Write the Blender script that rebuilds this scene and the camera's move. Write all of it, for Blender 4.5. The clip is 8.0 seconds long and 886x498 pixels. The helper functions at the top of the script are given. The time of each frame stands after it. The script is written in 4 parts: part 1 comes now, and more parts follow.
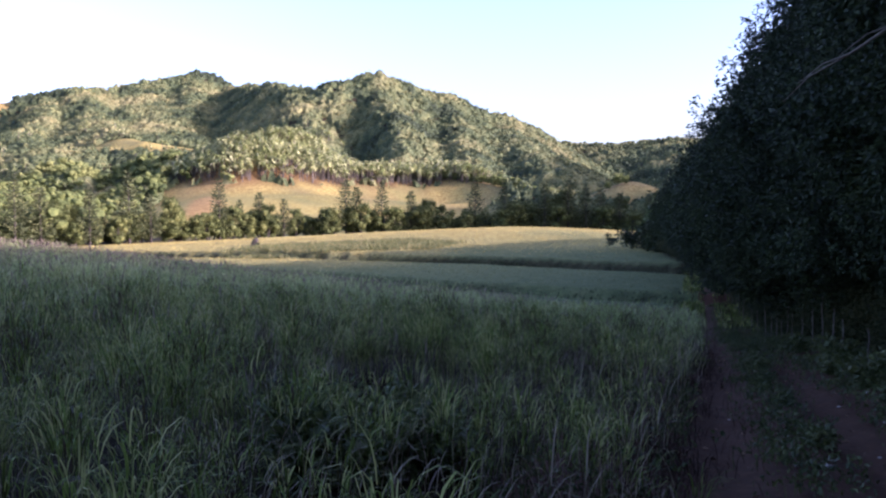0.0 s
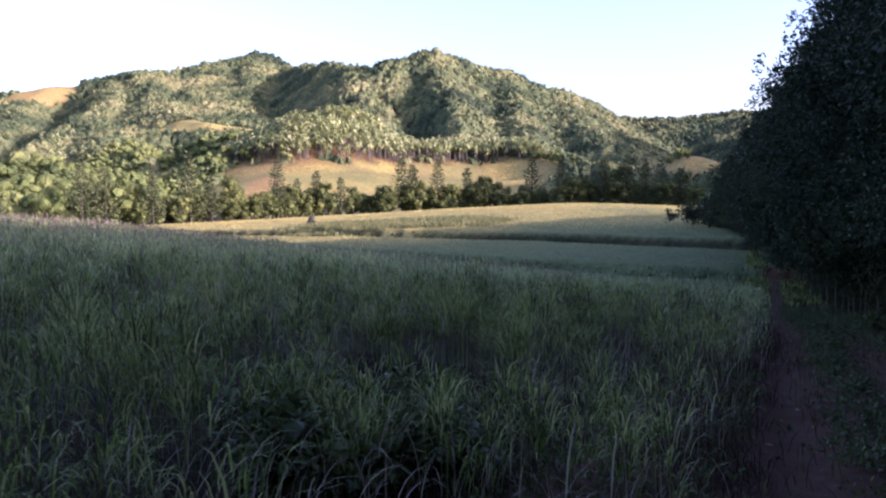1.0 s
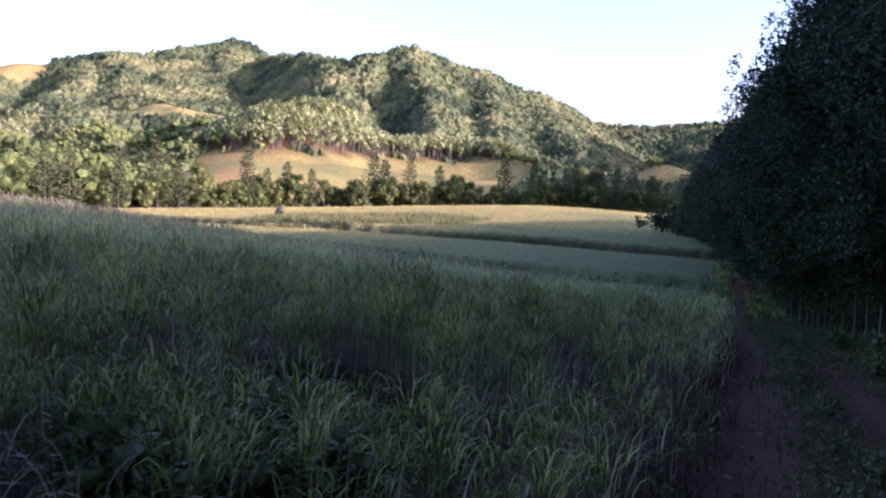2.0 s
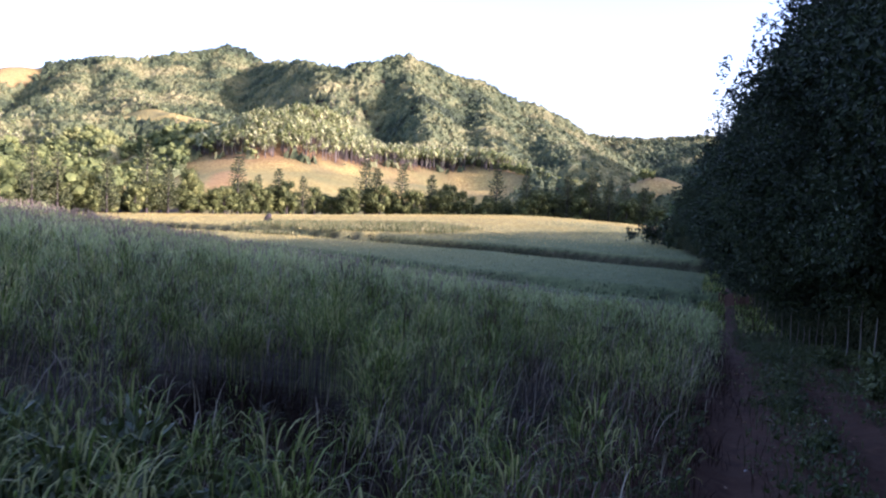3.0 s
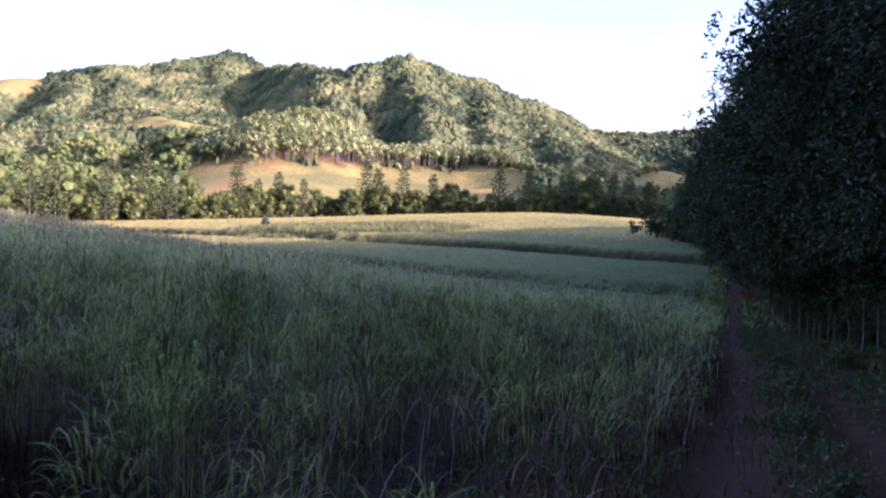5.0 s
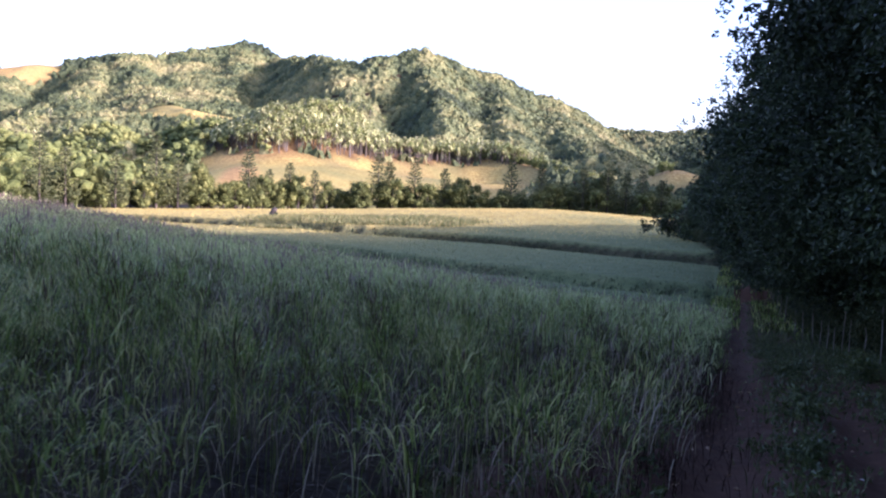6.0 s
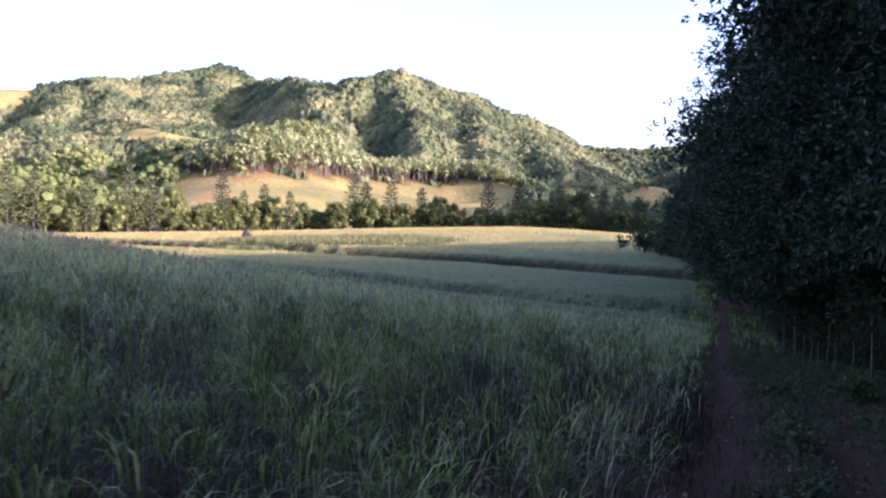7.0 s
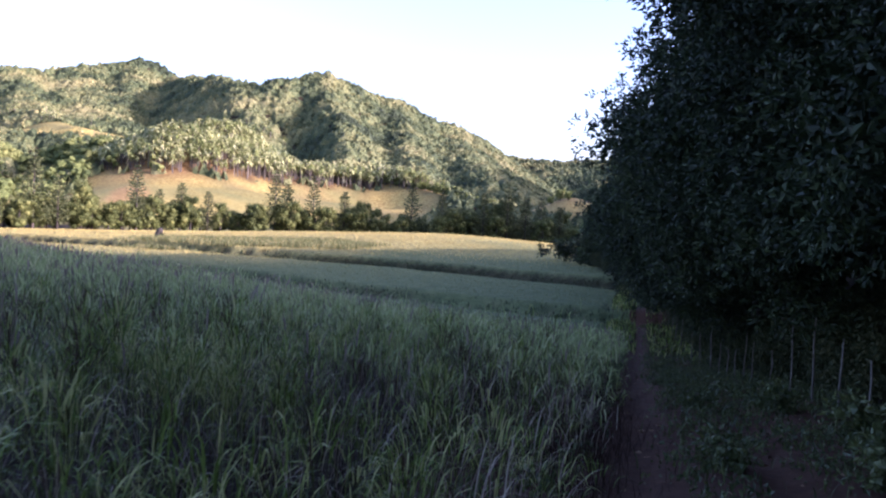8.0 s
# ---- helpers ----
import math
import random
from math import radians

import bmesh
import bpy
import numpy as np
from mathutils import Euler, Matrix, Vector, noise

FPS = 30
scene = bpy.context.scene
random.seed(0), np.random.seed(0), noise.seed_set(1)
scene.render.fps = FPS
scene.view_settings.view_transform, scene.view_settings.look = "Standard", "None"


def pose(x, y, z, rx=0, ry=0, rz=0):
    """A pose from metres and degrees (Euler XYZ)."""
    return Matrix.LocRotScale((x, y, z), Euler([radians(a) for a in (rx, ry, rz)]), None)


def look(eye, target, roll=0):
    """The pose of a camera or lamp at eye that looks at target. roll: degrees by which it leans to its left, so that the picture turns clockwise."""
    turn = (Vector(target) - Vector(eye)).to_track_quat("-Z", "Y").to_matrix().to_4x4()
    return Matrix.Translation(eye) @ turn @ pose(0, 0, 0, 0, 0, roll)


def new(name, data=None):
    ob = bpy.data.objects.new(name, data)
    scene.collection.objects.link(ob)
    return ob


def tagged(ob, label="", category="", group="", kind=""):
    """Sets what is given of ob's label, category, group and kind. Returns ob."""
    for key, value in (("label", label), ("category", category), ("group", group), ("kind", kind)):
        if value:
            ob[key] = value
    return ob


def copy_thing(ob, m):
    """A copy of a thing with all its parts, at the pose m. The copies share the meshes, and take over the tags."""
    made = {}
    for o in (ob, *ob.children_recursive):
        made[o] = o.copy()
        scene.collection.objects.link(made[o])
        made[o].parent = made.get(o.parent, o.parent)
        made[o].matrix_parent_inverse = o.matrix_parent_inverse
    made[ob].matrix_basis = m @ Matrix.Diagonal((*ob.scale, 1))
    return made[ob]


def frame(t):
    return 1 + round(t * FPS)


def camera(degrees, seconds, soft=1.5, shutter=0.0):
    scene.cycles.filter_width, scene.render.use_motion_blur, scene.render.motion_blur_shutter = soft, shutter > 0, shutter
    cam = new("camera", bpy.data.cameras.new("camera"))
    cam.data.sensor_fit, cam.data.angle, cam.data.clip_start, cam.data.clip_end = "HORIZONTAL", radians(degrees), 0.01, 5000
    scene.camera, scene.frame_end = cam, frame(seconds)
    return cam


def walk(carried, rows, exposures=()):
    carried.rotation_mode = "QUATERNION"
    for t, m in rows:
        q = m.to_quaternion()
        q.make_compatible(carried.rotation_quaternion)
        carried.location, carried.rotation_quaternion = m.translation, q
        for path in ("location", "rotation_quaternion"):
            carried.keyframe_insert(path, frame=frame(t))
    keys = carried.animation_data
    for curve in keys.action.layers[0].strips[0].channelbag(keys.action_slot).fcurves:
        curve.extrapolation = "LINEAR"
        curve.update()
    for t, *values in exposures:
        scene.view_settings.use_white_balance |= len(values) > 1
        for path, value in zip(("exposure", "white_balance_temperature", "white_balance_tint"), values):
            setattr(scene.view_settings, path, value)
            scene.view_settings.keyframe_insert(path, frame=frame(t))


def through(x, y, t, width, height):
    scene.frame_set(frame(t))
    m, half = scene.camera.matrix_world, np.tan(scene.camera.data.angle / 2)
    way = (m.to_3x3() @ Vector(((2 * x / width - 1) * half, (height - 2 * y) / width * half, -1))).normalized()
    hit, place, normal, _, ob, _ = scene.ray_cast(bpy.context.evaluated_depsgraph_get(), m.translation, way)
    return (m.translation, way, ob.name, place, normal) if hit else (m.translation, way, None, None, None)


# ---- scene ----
# ---- camera ----
cam = camera(57.5, 8.0, soft=2.15, shutter=0.22)
PATH = [
    (0.0, pose(0.074, -0.025, 1.705, 87.75, 0.29, 18.50)),
    (0.5, pose(0.089, 0.568, 1.601, 86.63, 0.91, 22.26)),
    (1.0, pose(0.068, 1.127, 1.545, 86.21, 0.76, 22.57)),
    (1.5, pose(0.039, 1.683, 1.470, 85.49, -0.77, 21.85)),
    (2.0, pose(0.040, 2.240, 1.416, 86.08, -1.91, 20.66)),
    (3.5, pose(0.160, 3.989, 1.294, 87.38, -3.04, 20.41)),
    (4.0, pose(0.238, 4.605, 1.243, 88.49, -2.88, 23.00)),
    (4.5, pose(0.271, 5.254, 1.183, 87.19, -0.59, 20.43)),
    (6.0, pose(0.364, 7.367, 1.019, 86.37, -2.38, 21.52)),
    (6.5, pose(0.371, 8.150, 0.910, 87.63, -1.28, 21.21)),
    (7.0, pose(0.322, 9.010, 0.821, 87.83, -1.55, 20.00)),
    (7.5, pose(0.263, 9.647, 0.661, 87.66, -3.07, 15.46)),
    (8.0, pose(0.241, 10.414, 0.558, 88.54, -3.09, 14.64)),
]
walk(cam, PATH, exposures=[(0.0, 1.90, 5420, 44), (1.0, 1.88, 5420, 44), (2.0, 1.97, 5420, 44), (3.5, 2.26, 5420, 44), (4.0, 2.25, 5420, 44), (4.5, 2.03, 5420, 44),
                           (6.0, 2.24, 5420, 44), (7.0, 2.2, 5420, 44), (7.5, 2.1, 5420, 44), (8.0, 2.14, 5420, 44)])

# ---- light ----
SUN_AZ, SUN_EL = 90.0, 12.5   # degrees, clockwise from +y, and above the horizon
to_sun = Vector((math.sin(radians(SUN_AZ)) * math.cos(radians(SUN_EL)),
                 math.cos(radians(SUN_AZ)) * math.cos(radians(SUN_EL)), math.sin(radians(SUN_EL))))
sun = new("sun", bpy.data.lights.new("sun", "SUN"))
sun.data.energy, sun.data.angle, sun.data.color = 4.4, radians(0.6), (1.0, 0.84, 0.66)
sun.matrix_world = look(to_sun * 200, (0, 0, 0))

world = bpy.data.worlds.new("sky")
scene.world = world
world.use_nodes = True
wn = world.node_tree
sky = wn.nodes.new("ShaderNodeTexSky")
sky.sky_type, sky.sun_disc = "NISHITA", False
sky.sun_elevation, sky.sun_rotation = radians(SUN_EL), radians(SUN_AZ)
sky.air_density, sky.dust_density, sky.ozone_density = 1.0, 3.0, 1.3
wn.links.new(sky.outputs[0], wn.nodes["Background"].inputs[0])
wn.nodes["Background"].inputs[1].default_value = 0.15


# ---- mesh and material helpers ----
def material(name):
    m = bpy.data.materials.new(name)
    m.use_nodes = True
    return m, m.node_tree.nodes, m.node_tree.links, m.node_tree.nodes["Principled BSDF"]


def noise_node(n, l, scale, detail=4.0, rough=0.55, coord=None):
    t = n.new("ShaderNodeTexNoise")
    t.inputs["Scale"].default_value = scale
    t.inputs["Detail"].default_value = detail
    t.inputs["Roughness"].default_value = rough
    if coord is not None:
        l.new(coord, t.inputs["Vector"])
    return t.outputs["Fac"]


def ramp_node(n, l, fac, stops):
    r = n.new("ShaderNodeValToRGB")
    els = r.color_ramp.elements
    while len(els) < len(stops):
        els.new(0.5)
    for e, (p, c) in zip(els, stops):
        e.position, e.color = p, (*c, 1)
    l.new(fac, r.inputs[0])
    return r.outputs[0]


def mix_node(n, l, fac, a, b, mode="MIX"):
    m = n.new("ShaderNodeMix")
    m.data_type, m.blend_type = "RGBA", mode
    for s, v in ((m.inputs[0], fac), (m.inputs[6], a), (m.inputs[7], b)):
        if isinstance(v, (int, float)):
            s.default_value = v
        elif isinstance(v, tuple):
            s.default_value = (*v, 1)
        else:
            l.new(v, s)
    return m.outputs[2]


def bump_node(n, l, height, strength, distance, bsdf):
    b = n.new("ShaderNodeBump")
    b.inputs["Strength"].default_value, b.inputs["Distance"].default_value = strength, distance
    l.new(height, b.inputs["Height"])
    l.new(b.outputs[0], bsdf.inputs["Normal"])


def leaf_material(name, stops, rough=0.5, through=0.25, patch=0.6, island=True, spread=0.5, relief=0.0, spec=0.35, gain=1.0):
    """Foliage: colour varies from leaf to leaf and from patch to patch; some light passes through."""
    m, n, l, b = material(name)
    pos = n.new("ShaderNodeNewGeometry")
    big = noise_node(n, l, patch, 3.0, 0.6, pos.outputs["Position"])
    add = n.new("ShaderNodeMath")
    add.operation = "MULTIPLY_ADD"
    l.new(pos.outputs["Random Per Island"] if island else noise_node(n, l, patch * 24, 5.0, 0.6, pos.outputs["Position"]), add.inputs[0])
    add.inputs[1].default_value = spread
    strong = n.new("ShaderNodeMath")
    strong.operation = "MULTIPLY_ADD"
    l.new(big, strong.inputs[0])
    strong.inputs[1].default_value, strong.inputs[2].default_value = gain, 0.5 - 0.5 * gain
    l.new(strong.outputs[0], add.inputs[2])
    sub = n.new("ShaderNodeMath")
    sub.operation = "SUBTRACT"
    l.new(add.outputs[0], sub.inputs[0])
    sub.inputs[1].default_value = spread * 0.5
    col = ramp_node(n, l, sub.outputs[0], stops)
    l.new(col, b.inputs["Base Color"])
    b.inputs["Roughness"].default_value = rough
    b.inputs["Specular IOR Level"].default_value = spec
    if relief:
        bump_node(n, l, noise_node(n, l, 0.55, 6, 0.7, pos.outputs["Position"]), 1.0, relief, b)
    tr = n.new("ShaderNodeBsdfTranslucent")
    l.new(col, tr.inputs[0])
    mx = n.new("ShaderNodeMixShader")
    mx.inputs[0].default_value = through
    l.new(b.outputs[0], mx.inputs[1])
    l.new(tr.outputs[0], mx.inputs[2])
    l.new(mx.outputs[0], n["Material Output"].inputs[0])
    return m


def mesh_of(name, verts, faces, mat, smooth=False):
    """A mesh from an array of vertices and one or more arrays of faces (three or four columns)."""
    faces = [np.asarray(f) for f in (faces if isinstance(faces, list) else [faces])]
    faces = [f for f in faces if len(f)]
    me = bpy.data.meshes.new(name)
    verts = np.ascontiguousarray(verts, dtype=np.float32)
    me.vertices.add(len(verts))
    me.vertices.foreach_set("co", verts.ravel())
    loops = np.concatenate([f.ravel() for f in faces]).astype(np.int32)
    counts = np.concatenate([np.full(len(f), f.shape[1]) for f in faces])
    starts = np.concatenate(([0], np.cumsum(counts)[:-1])).astype(np.int32)
    me.loops.add(len(loops))
    me.loops.foreach_set("vertex_index", loops)
    me.polygons.add(len(counts))
    me.polygons.foreach_set("loop_start", starts)
    me.polygons.foreach_set("use_smooth", np.full(len(counts), smooth))
    me.update(calc_edges=True)
    me.validate()
    if mat:
        me.materials.append(mat)
    return me


def join(pieces):
    """Joins (verts, faces) pieces with faces of one kind each into verts and a list of faces."""
    vs, tris, quads, base = [], [], [], 0
    for v, fs in pieces:
        vs.append(v)
        for f in (fs if isinstance(fs, list) else [fs]):
            f = np.asarray(f)
            if len(f):
                (tris if f.shape[1] == 3 else quads).append(f + base)
        base += len(v)
    out = []
    if tris:
        out.append(np.concatenate(tris))
    if quads:
        out.append(np.concatenate(quads))
    return np.concatenate(vs), out


def part(name, me, parent, label=""):
    ob = new(name, me)
    ob.parent = parent
    if label:
        ob["label"] = label
    return ob


def thing(name, label, category, group="", kind="", at=None):
    ob = new(name)
    ob.empty_display_size = 0.3
    if at is not None:
        ob.matrix_basis = at
    return tagged(ob, label, category, group, kind)


def smooth(a, b, x):
    t = np.clip((np.asarray(x, float) - a) / (b - a), 0, 1)
    return t * t * (3 - 2 * t)


def bell(x, y, cx, cy, sx, sy, turn=0.0):
    c, s = math.cos(radians(turn)), math.sin(radians(turn))
    u, v = (x - cx) * c + (y - cy) * s, -(x - cx) * s + (y - cy) * c
    return np.exp(-0.5 * ((u / sx) ** 2 + (v / sy) ** 2))


rng = np.random.default_rng(7)
PH = rng.uniform(0, 6.283, (3, 24))
DIRS = rng.uniform(0, 6.283, (2, 24))


def waves(x, y, size, seed=0):
    """Smooth uneven ground, about -1 to 1, with forms of about that size in metres."""
    z = 0.0
    for i in range(8):
        j = (i * 3 + seed * 5) % 24
        k = 6.283 / (size * (0.55 + 0.23 * i))
        z = z + np.sin((x * math.cos(DIRS[0, j]) + y * math.sin(DIRS[0, j])) * k + PH[0, j]) * np.sin(
            (x * math.cos(DIRS[1, j]) + y * math.sin(DIRS[1, j])) * k * 0.7 + PH[1, j])
    return z / 3.2


# ---- the lie of the land ----
# each ridge: its line as (x, y, height), the fall of its sides, the roundness of its top
MAIN_RIDGE = ([
    (-900, 250, 60), (-860, 420, 66), (-797, 605, 102), (-762, 625, 110), (-736, 625, 114), (-717, 640, 121), (-700, 658, 123),
    (-672, 686, 134), (-651, 706, 142), (-629, 726, 141), (-603, 761, 153), (-584, 800, 165), (-576, 819, 170), (-567, 831, 168),
    (-552, 835, 156), (-520, 808, 148), (-441, 728, 133), (-376, 661, 120), (-335, 627, 112), (-309, 629, 116), (-283, 663, 126),
    (-271, 679, 123), (-253, 702, 116), (-233, 724, 113), (-212, 746, 103), (-189, 763, 94), (-174, 792, 83), (-160, 846, 78),
    (-144, 910, 63),
], 0.85, 12)
FAR_RIDGE = ([
    (-420, 1350, 90), (-286, 1300, 117), (-232, 1301, 112), (-188, 1298, 109), (-127, 1285, 108), (-60, 1230, 107), (13, 1151, 94),
], 0.25, 40)
PEAK_SPUR = ([
    (-576, 819, 167), (-504, 698, 118), (-448, 615, 84), (-384, 538, 57), (-343, 494, 43),
], 0.6, 14)
PEAK_SHOULDER = ([
    (-600, 763, 150), (-518, 662, 109), (-437, 573, 74),
], 0.4, 20)
BOWL_SPUR = ([
    (-353, 640, 112), (-309, 579, 86), (-266, 522, 58), (-226, 464, 35),
], 0.85, 8)
SUMMIT_SPUR = ([
    (-283, 663, 123), (-242, 594, 88), (-211, 541, 63), (-192, 495, 45), (-183, 456, 31),
], 0.85, 8)
FLANK_SPUR = ([
    (-246, 729, 113), (-200, 630, 76), (-172, 555, 52), (-139, 481, 32),
], 0.65, 10)
END_SPUR = ([
    (-197, 761, 94), (-161, 672, 68), (-127, 577, 48), (-94, 492, 29),
], 0.6, 12)
CLEARING_SPUR = ([
    (-627, 688, 134), (-537, 607, 96), (-447, 527, 68), (-386, 486, 54), (-346, 479, 46),
], 0.7, 12)
CLEARING_SHELF = ([
    (-425, 455, 52), (-386, 480, 55), (-345, 505, 52),
], 0.9, 14)
LEFT_SPUR = ([
    (-663, 681, 128), (-568, 579, 90), (-527, 506, 66), (-478, 427, 43), (-428, 362, 25),
], 0.8, 10)
LEFT_FOOT = ([
    (-527, 506, 66), (-421, 428, 41), (-343, 365, 24),
], 0.7, 14)
FAR_LEFT_SPUR = ([
    (-726, 630, 113), (-640, 530, 76), (-570, 441, 47),
], 0.6, 14)
PALM_DOME = ([
    (-216, 356, 31), (-221, 382, 40), (-226, 410, 42), (-230, 440, 40),
], 0.85, 12)
PALM_RIDGE = ([
    (-224, 347, 32), (-243, 356, 30), (-271, 375, 30), (-304, 398, 31), (-353, 429, 32), (-395, 453, 29),
], 0.9, 6)
DRY_NOSE = ([
    (-253, 335, 8), (-238, 342, 22), (-216, 354, 30), (-190, 376, 25), (-160, 402, 21), (-118, 416, 18), (-80, 424, 13),
], 0.5, 16)
BUSH_RIDGE = ([
    (-138, 408, 22), (-110, 396, 19), (-84, 382, 14), (-69, 375, 10),
], 0.6, 6)
VALLEY_RISE = ([
    (-214, 262, 2), (-197, 296, 11), (-178, 310, 11), (-138, 348, 9), (-105, 360, 7),
], 0.34, 14)
KNOLL = ([
    (-52, 396, 10), (-38, 402, 18), (-20, 400, 12),
], 0.5, 8)
LEFT_BANK = ([
    (-330, 205, 8), (-268, 228, 11), (-240, 236, 5), (-215, 240, 0),
], 0.4, 16)
# Unseen hill behind the hedge, profiled to throw shade over field and valley.
EAST_SHADE_HILL = ([
    (100, -100, 36), (92, 40, 37), (91, 60, 30), (90, 80, 26.5), (90, 95, 25.5), (90, 112, 25), (90, 131, 24.5), (90, 142, 23),
    (90, 157, 20), (88, 172, 9), (88, 208, 12), (90, 240, 42), (92, 255, 50), (104, 330, 54), (145, 415, 62),
    (180, 490, 96), (210, 565, 120), (260, 690, 132), (330, 820, 124),
], 0.75, 10)
EAST_RIDGE = ([
    (-157, 918, 58), (-112, 945, 74), (-47, 960, 80), (20, 901, 75),
], 0.4, 14)
RIDGES = [MAIN_RIDGE, FAR_RIDGE, PEAK_SPUR, PEAK_SHOULDER, BOWL_SPUR, SUMMIT_SPUR, FLANK_SPUR,
          END_SPUR, CLEARING_SPUR, CLEARING_SHELF, LEFT_SPUR, LEFT_FOOT, FAR_LEFT_SPUR, PALM_DOME,
          PALM_RIDGE, DRY_NOSE, BUSH_RIDGE, VALLEY_RISE, KNOLL, LEFT_BANK, EAST_SHADE_HILL,
          EAST_RIDGE]


def ridge_height(x, y, line, fall, top):
    best = np.full(np.shape(x), -1e9)
    for (ax, ay, az), (bx, by, bz) in zip(line, line[1:]):
        dx, dy = bx - ax, by - ay
        s = np.clip(((x - ax) * dx + (y - ay) * dy) / (dx * dx + dy * dy), 0, 1)
        d = np.hypot(x - ax - s * dx, y - ay - s * dy)
        best = np.maximum(best, az + s * (bz - az) - fall * (np.sqrt(d * d + top * top) - top))
    return best


HOLLOW = (-3.4, 8.75)   # a pit in the tall grass


def terrace(x, y):
    """Runs across the banks of the field: one bank at 60.5, the other at 84."""
    return y + 0.355 * x


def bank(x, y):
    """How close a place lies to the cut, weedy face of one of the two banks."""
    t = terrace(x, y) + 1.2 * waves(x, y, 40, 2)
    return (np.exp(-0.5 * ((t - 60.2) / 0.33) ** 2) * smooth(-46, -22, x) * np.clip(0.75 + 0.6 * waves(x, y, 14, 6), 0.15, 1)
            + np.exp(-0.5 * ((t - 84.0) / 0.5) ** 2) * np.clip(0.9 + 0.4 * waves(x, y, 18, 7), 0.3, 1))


def land(x, y):
    x, y = np.asarray(x, float), np.asarray(y, float)
    yy = np.where(y < -25, -25 - 15 * np.tanh((-25 - y) / 15), y)
    xl = np.minimum(x, 0)
    near = -0.0886 * yy - 0.064 * np.maximum(xl, -140) + 0.11 * np.clip(x - 2.3, 0, 6)
    t = terrace(x, y) + 1.2 * waves(x, y, 40, 2)
    fade = smooth(-120, -40, x)
    far = (-4.3 + 0.5 * smooth(59.8, 60.8, t) * (0.25 + 0.75 * fade) + 0.75 * smooth(83.5, 85.0, t)
           + 0.25 * smooth(85, 130, t) - 0.4 * bell(t, 0 * t, 59.0, 0, 1.0, 1) * fade - 0.6 * bell(t, 0 * t, 82.6, 0, 1.1, 1)
           + 2.0 * bell(x, y, -42, 186, 48, 30, 10) - 0.017 * np.maximum(-x - 45, 0) - 0.9 * smooth(-38, -8, x) * smooth(105, 150, y) - 3.0 * smooth(215, 290, y + 0.3 * x) * smooth(40, -20, x))
    far = far + 0.35 * waves(x, y, 70, 1) * smooth(70, 150, t)
    w = smooth(24, 62, t)
    z = near * (1 - w) + far * w + 0.06 * waves(x, y, 9, 3) + 0.9 * bell(x, y, -62, 50, 16, 12) - 0.4 * bell(x, y, HOLLOW[0], HOLLOW[1], 0.9, 0.5, 132)
    r = np.hypot(x, y)
    hills = np.full(np.shape(x), -60.0)
    for line, fall, top in RIDGES:
        h = ridge_height(x, y, line, fall, top)
        k = 5.0
        hills = np.maximum(hills, h) + k * 0.35 * np.exp(-np.abs(hills - h) / k)
    hills = hills + (2.6 * waves(x, y, 130, 4) + 1.6 * waves(x, y, 45, 5)) * smooth(6, 40, hills)
    hills = np.where(r > 1500, hills * smooth(3000, 1500, r) - 40 * smooth(1500, 3000, r), hills)
    soft = 3.0
    top = np.maximum(z, hills) + soft * 0.4 * np.exp(-np.abs(z - hills) / soft) * smooth(120, 230, r)
    return np.where((r > 120), top, z)


def track_mid(y):
    """The middle of the track; it bends away with the hedge."""
    return 0.9 - 0.02 * np.maximum(np.asarray(y, float) - 24, 0)


def hedge_edge(y):
    return 3.3 - 0.065 * np.maximum(y - 26, 0) - 0.10 * np.maximum(y - 60, 0)


# ---- materials ----
def ground_material():
    """Turf, dry grass, woodland floor darkened for shade, and bare red earth, laid out by the land's cover."""
    m, n, l, b = material("land")
    geo = n.new("ShaderNodeNewGeometry").outputs["Position"]
    cov = n.new("ShaderNodeVertexColor")
    cov.layer_name = "cover"
    sep = n.new("ShaderNodeSeparateColor")
    l.new(cov.outputs[0], sep.inputs[0])
    fine, mid, big = noise_node(n, l, 9.0, 6, 0.7, geo), noise_node(n, l, 0.8, 6, 0.65, geo), noise_node(n, l, 0.05, 5, 0.6, geo)
    green = ramp_node(n, l, mid, [(0.3, (0.065, 0.092, 0.038)), (0.55, (0.102, 0.13, 0.054)), (0.75, (0.14, 0.155, 0.07))])
    dry = ramp_node(n, l, mid, [(0.36, (0.19, 0.145, 0.045)), (0.5, (0.30, 0.245, 0.075)), (0.64, (0.41, 0.35, 0.115))])
    dry = mix_node(n, l, ramp_node(n, l, big, [(0.42, (0, 0, 0)), (0.62, (0.7, 0.7, 0.7))]), dry, (0.19, 0.18, 0.07))
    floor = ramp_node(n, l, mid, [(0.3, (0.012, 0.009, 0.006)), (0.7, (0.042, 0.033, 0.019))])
    earth = ramp_node(n, l, mid, [(0.38, (0.22, 0.125, 0.05)), (0.62, (0.37, 0.235, 0.10))])
    c = mix_node(n, l, sep.outputs[0], green, dry)
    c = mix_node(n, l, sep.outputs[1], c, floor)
    c = mix_node(n, l, sep.outputs[2], c, earth)
    c = mix_node(n, l, 0.5, c, ramp_node(n, l, fine, [(0.3, (0.55, 0.55, 0.55)), (0.7, (1.0, 1.0, 1.0))]), "MULTIPLY")
    l.new(c, b.inputs["Base Color"])
    b.inputs["Roughness"].default_value = 0.95
    b.inputs["Specular IOR Level"].default_value = 0.1
    bump_node(n, l, mid, 0.8, 0.5, b)
    return m


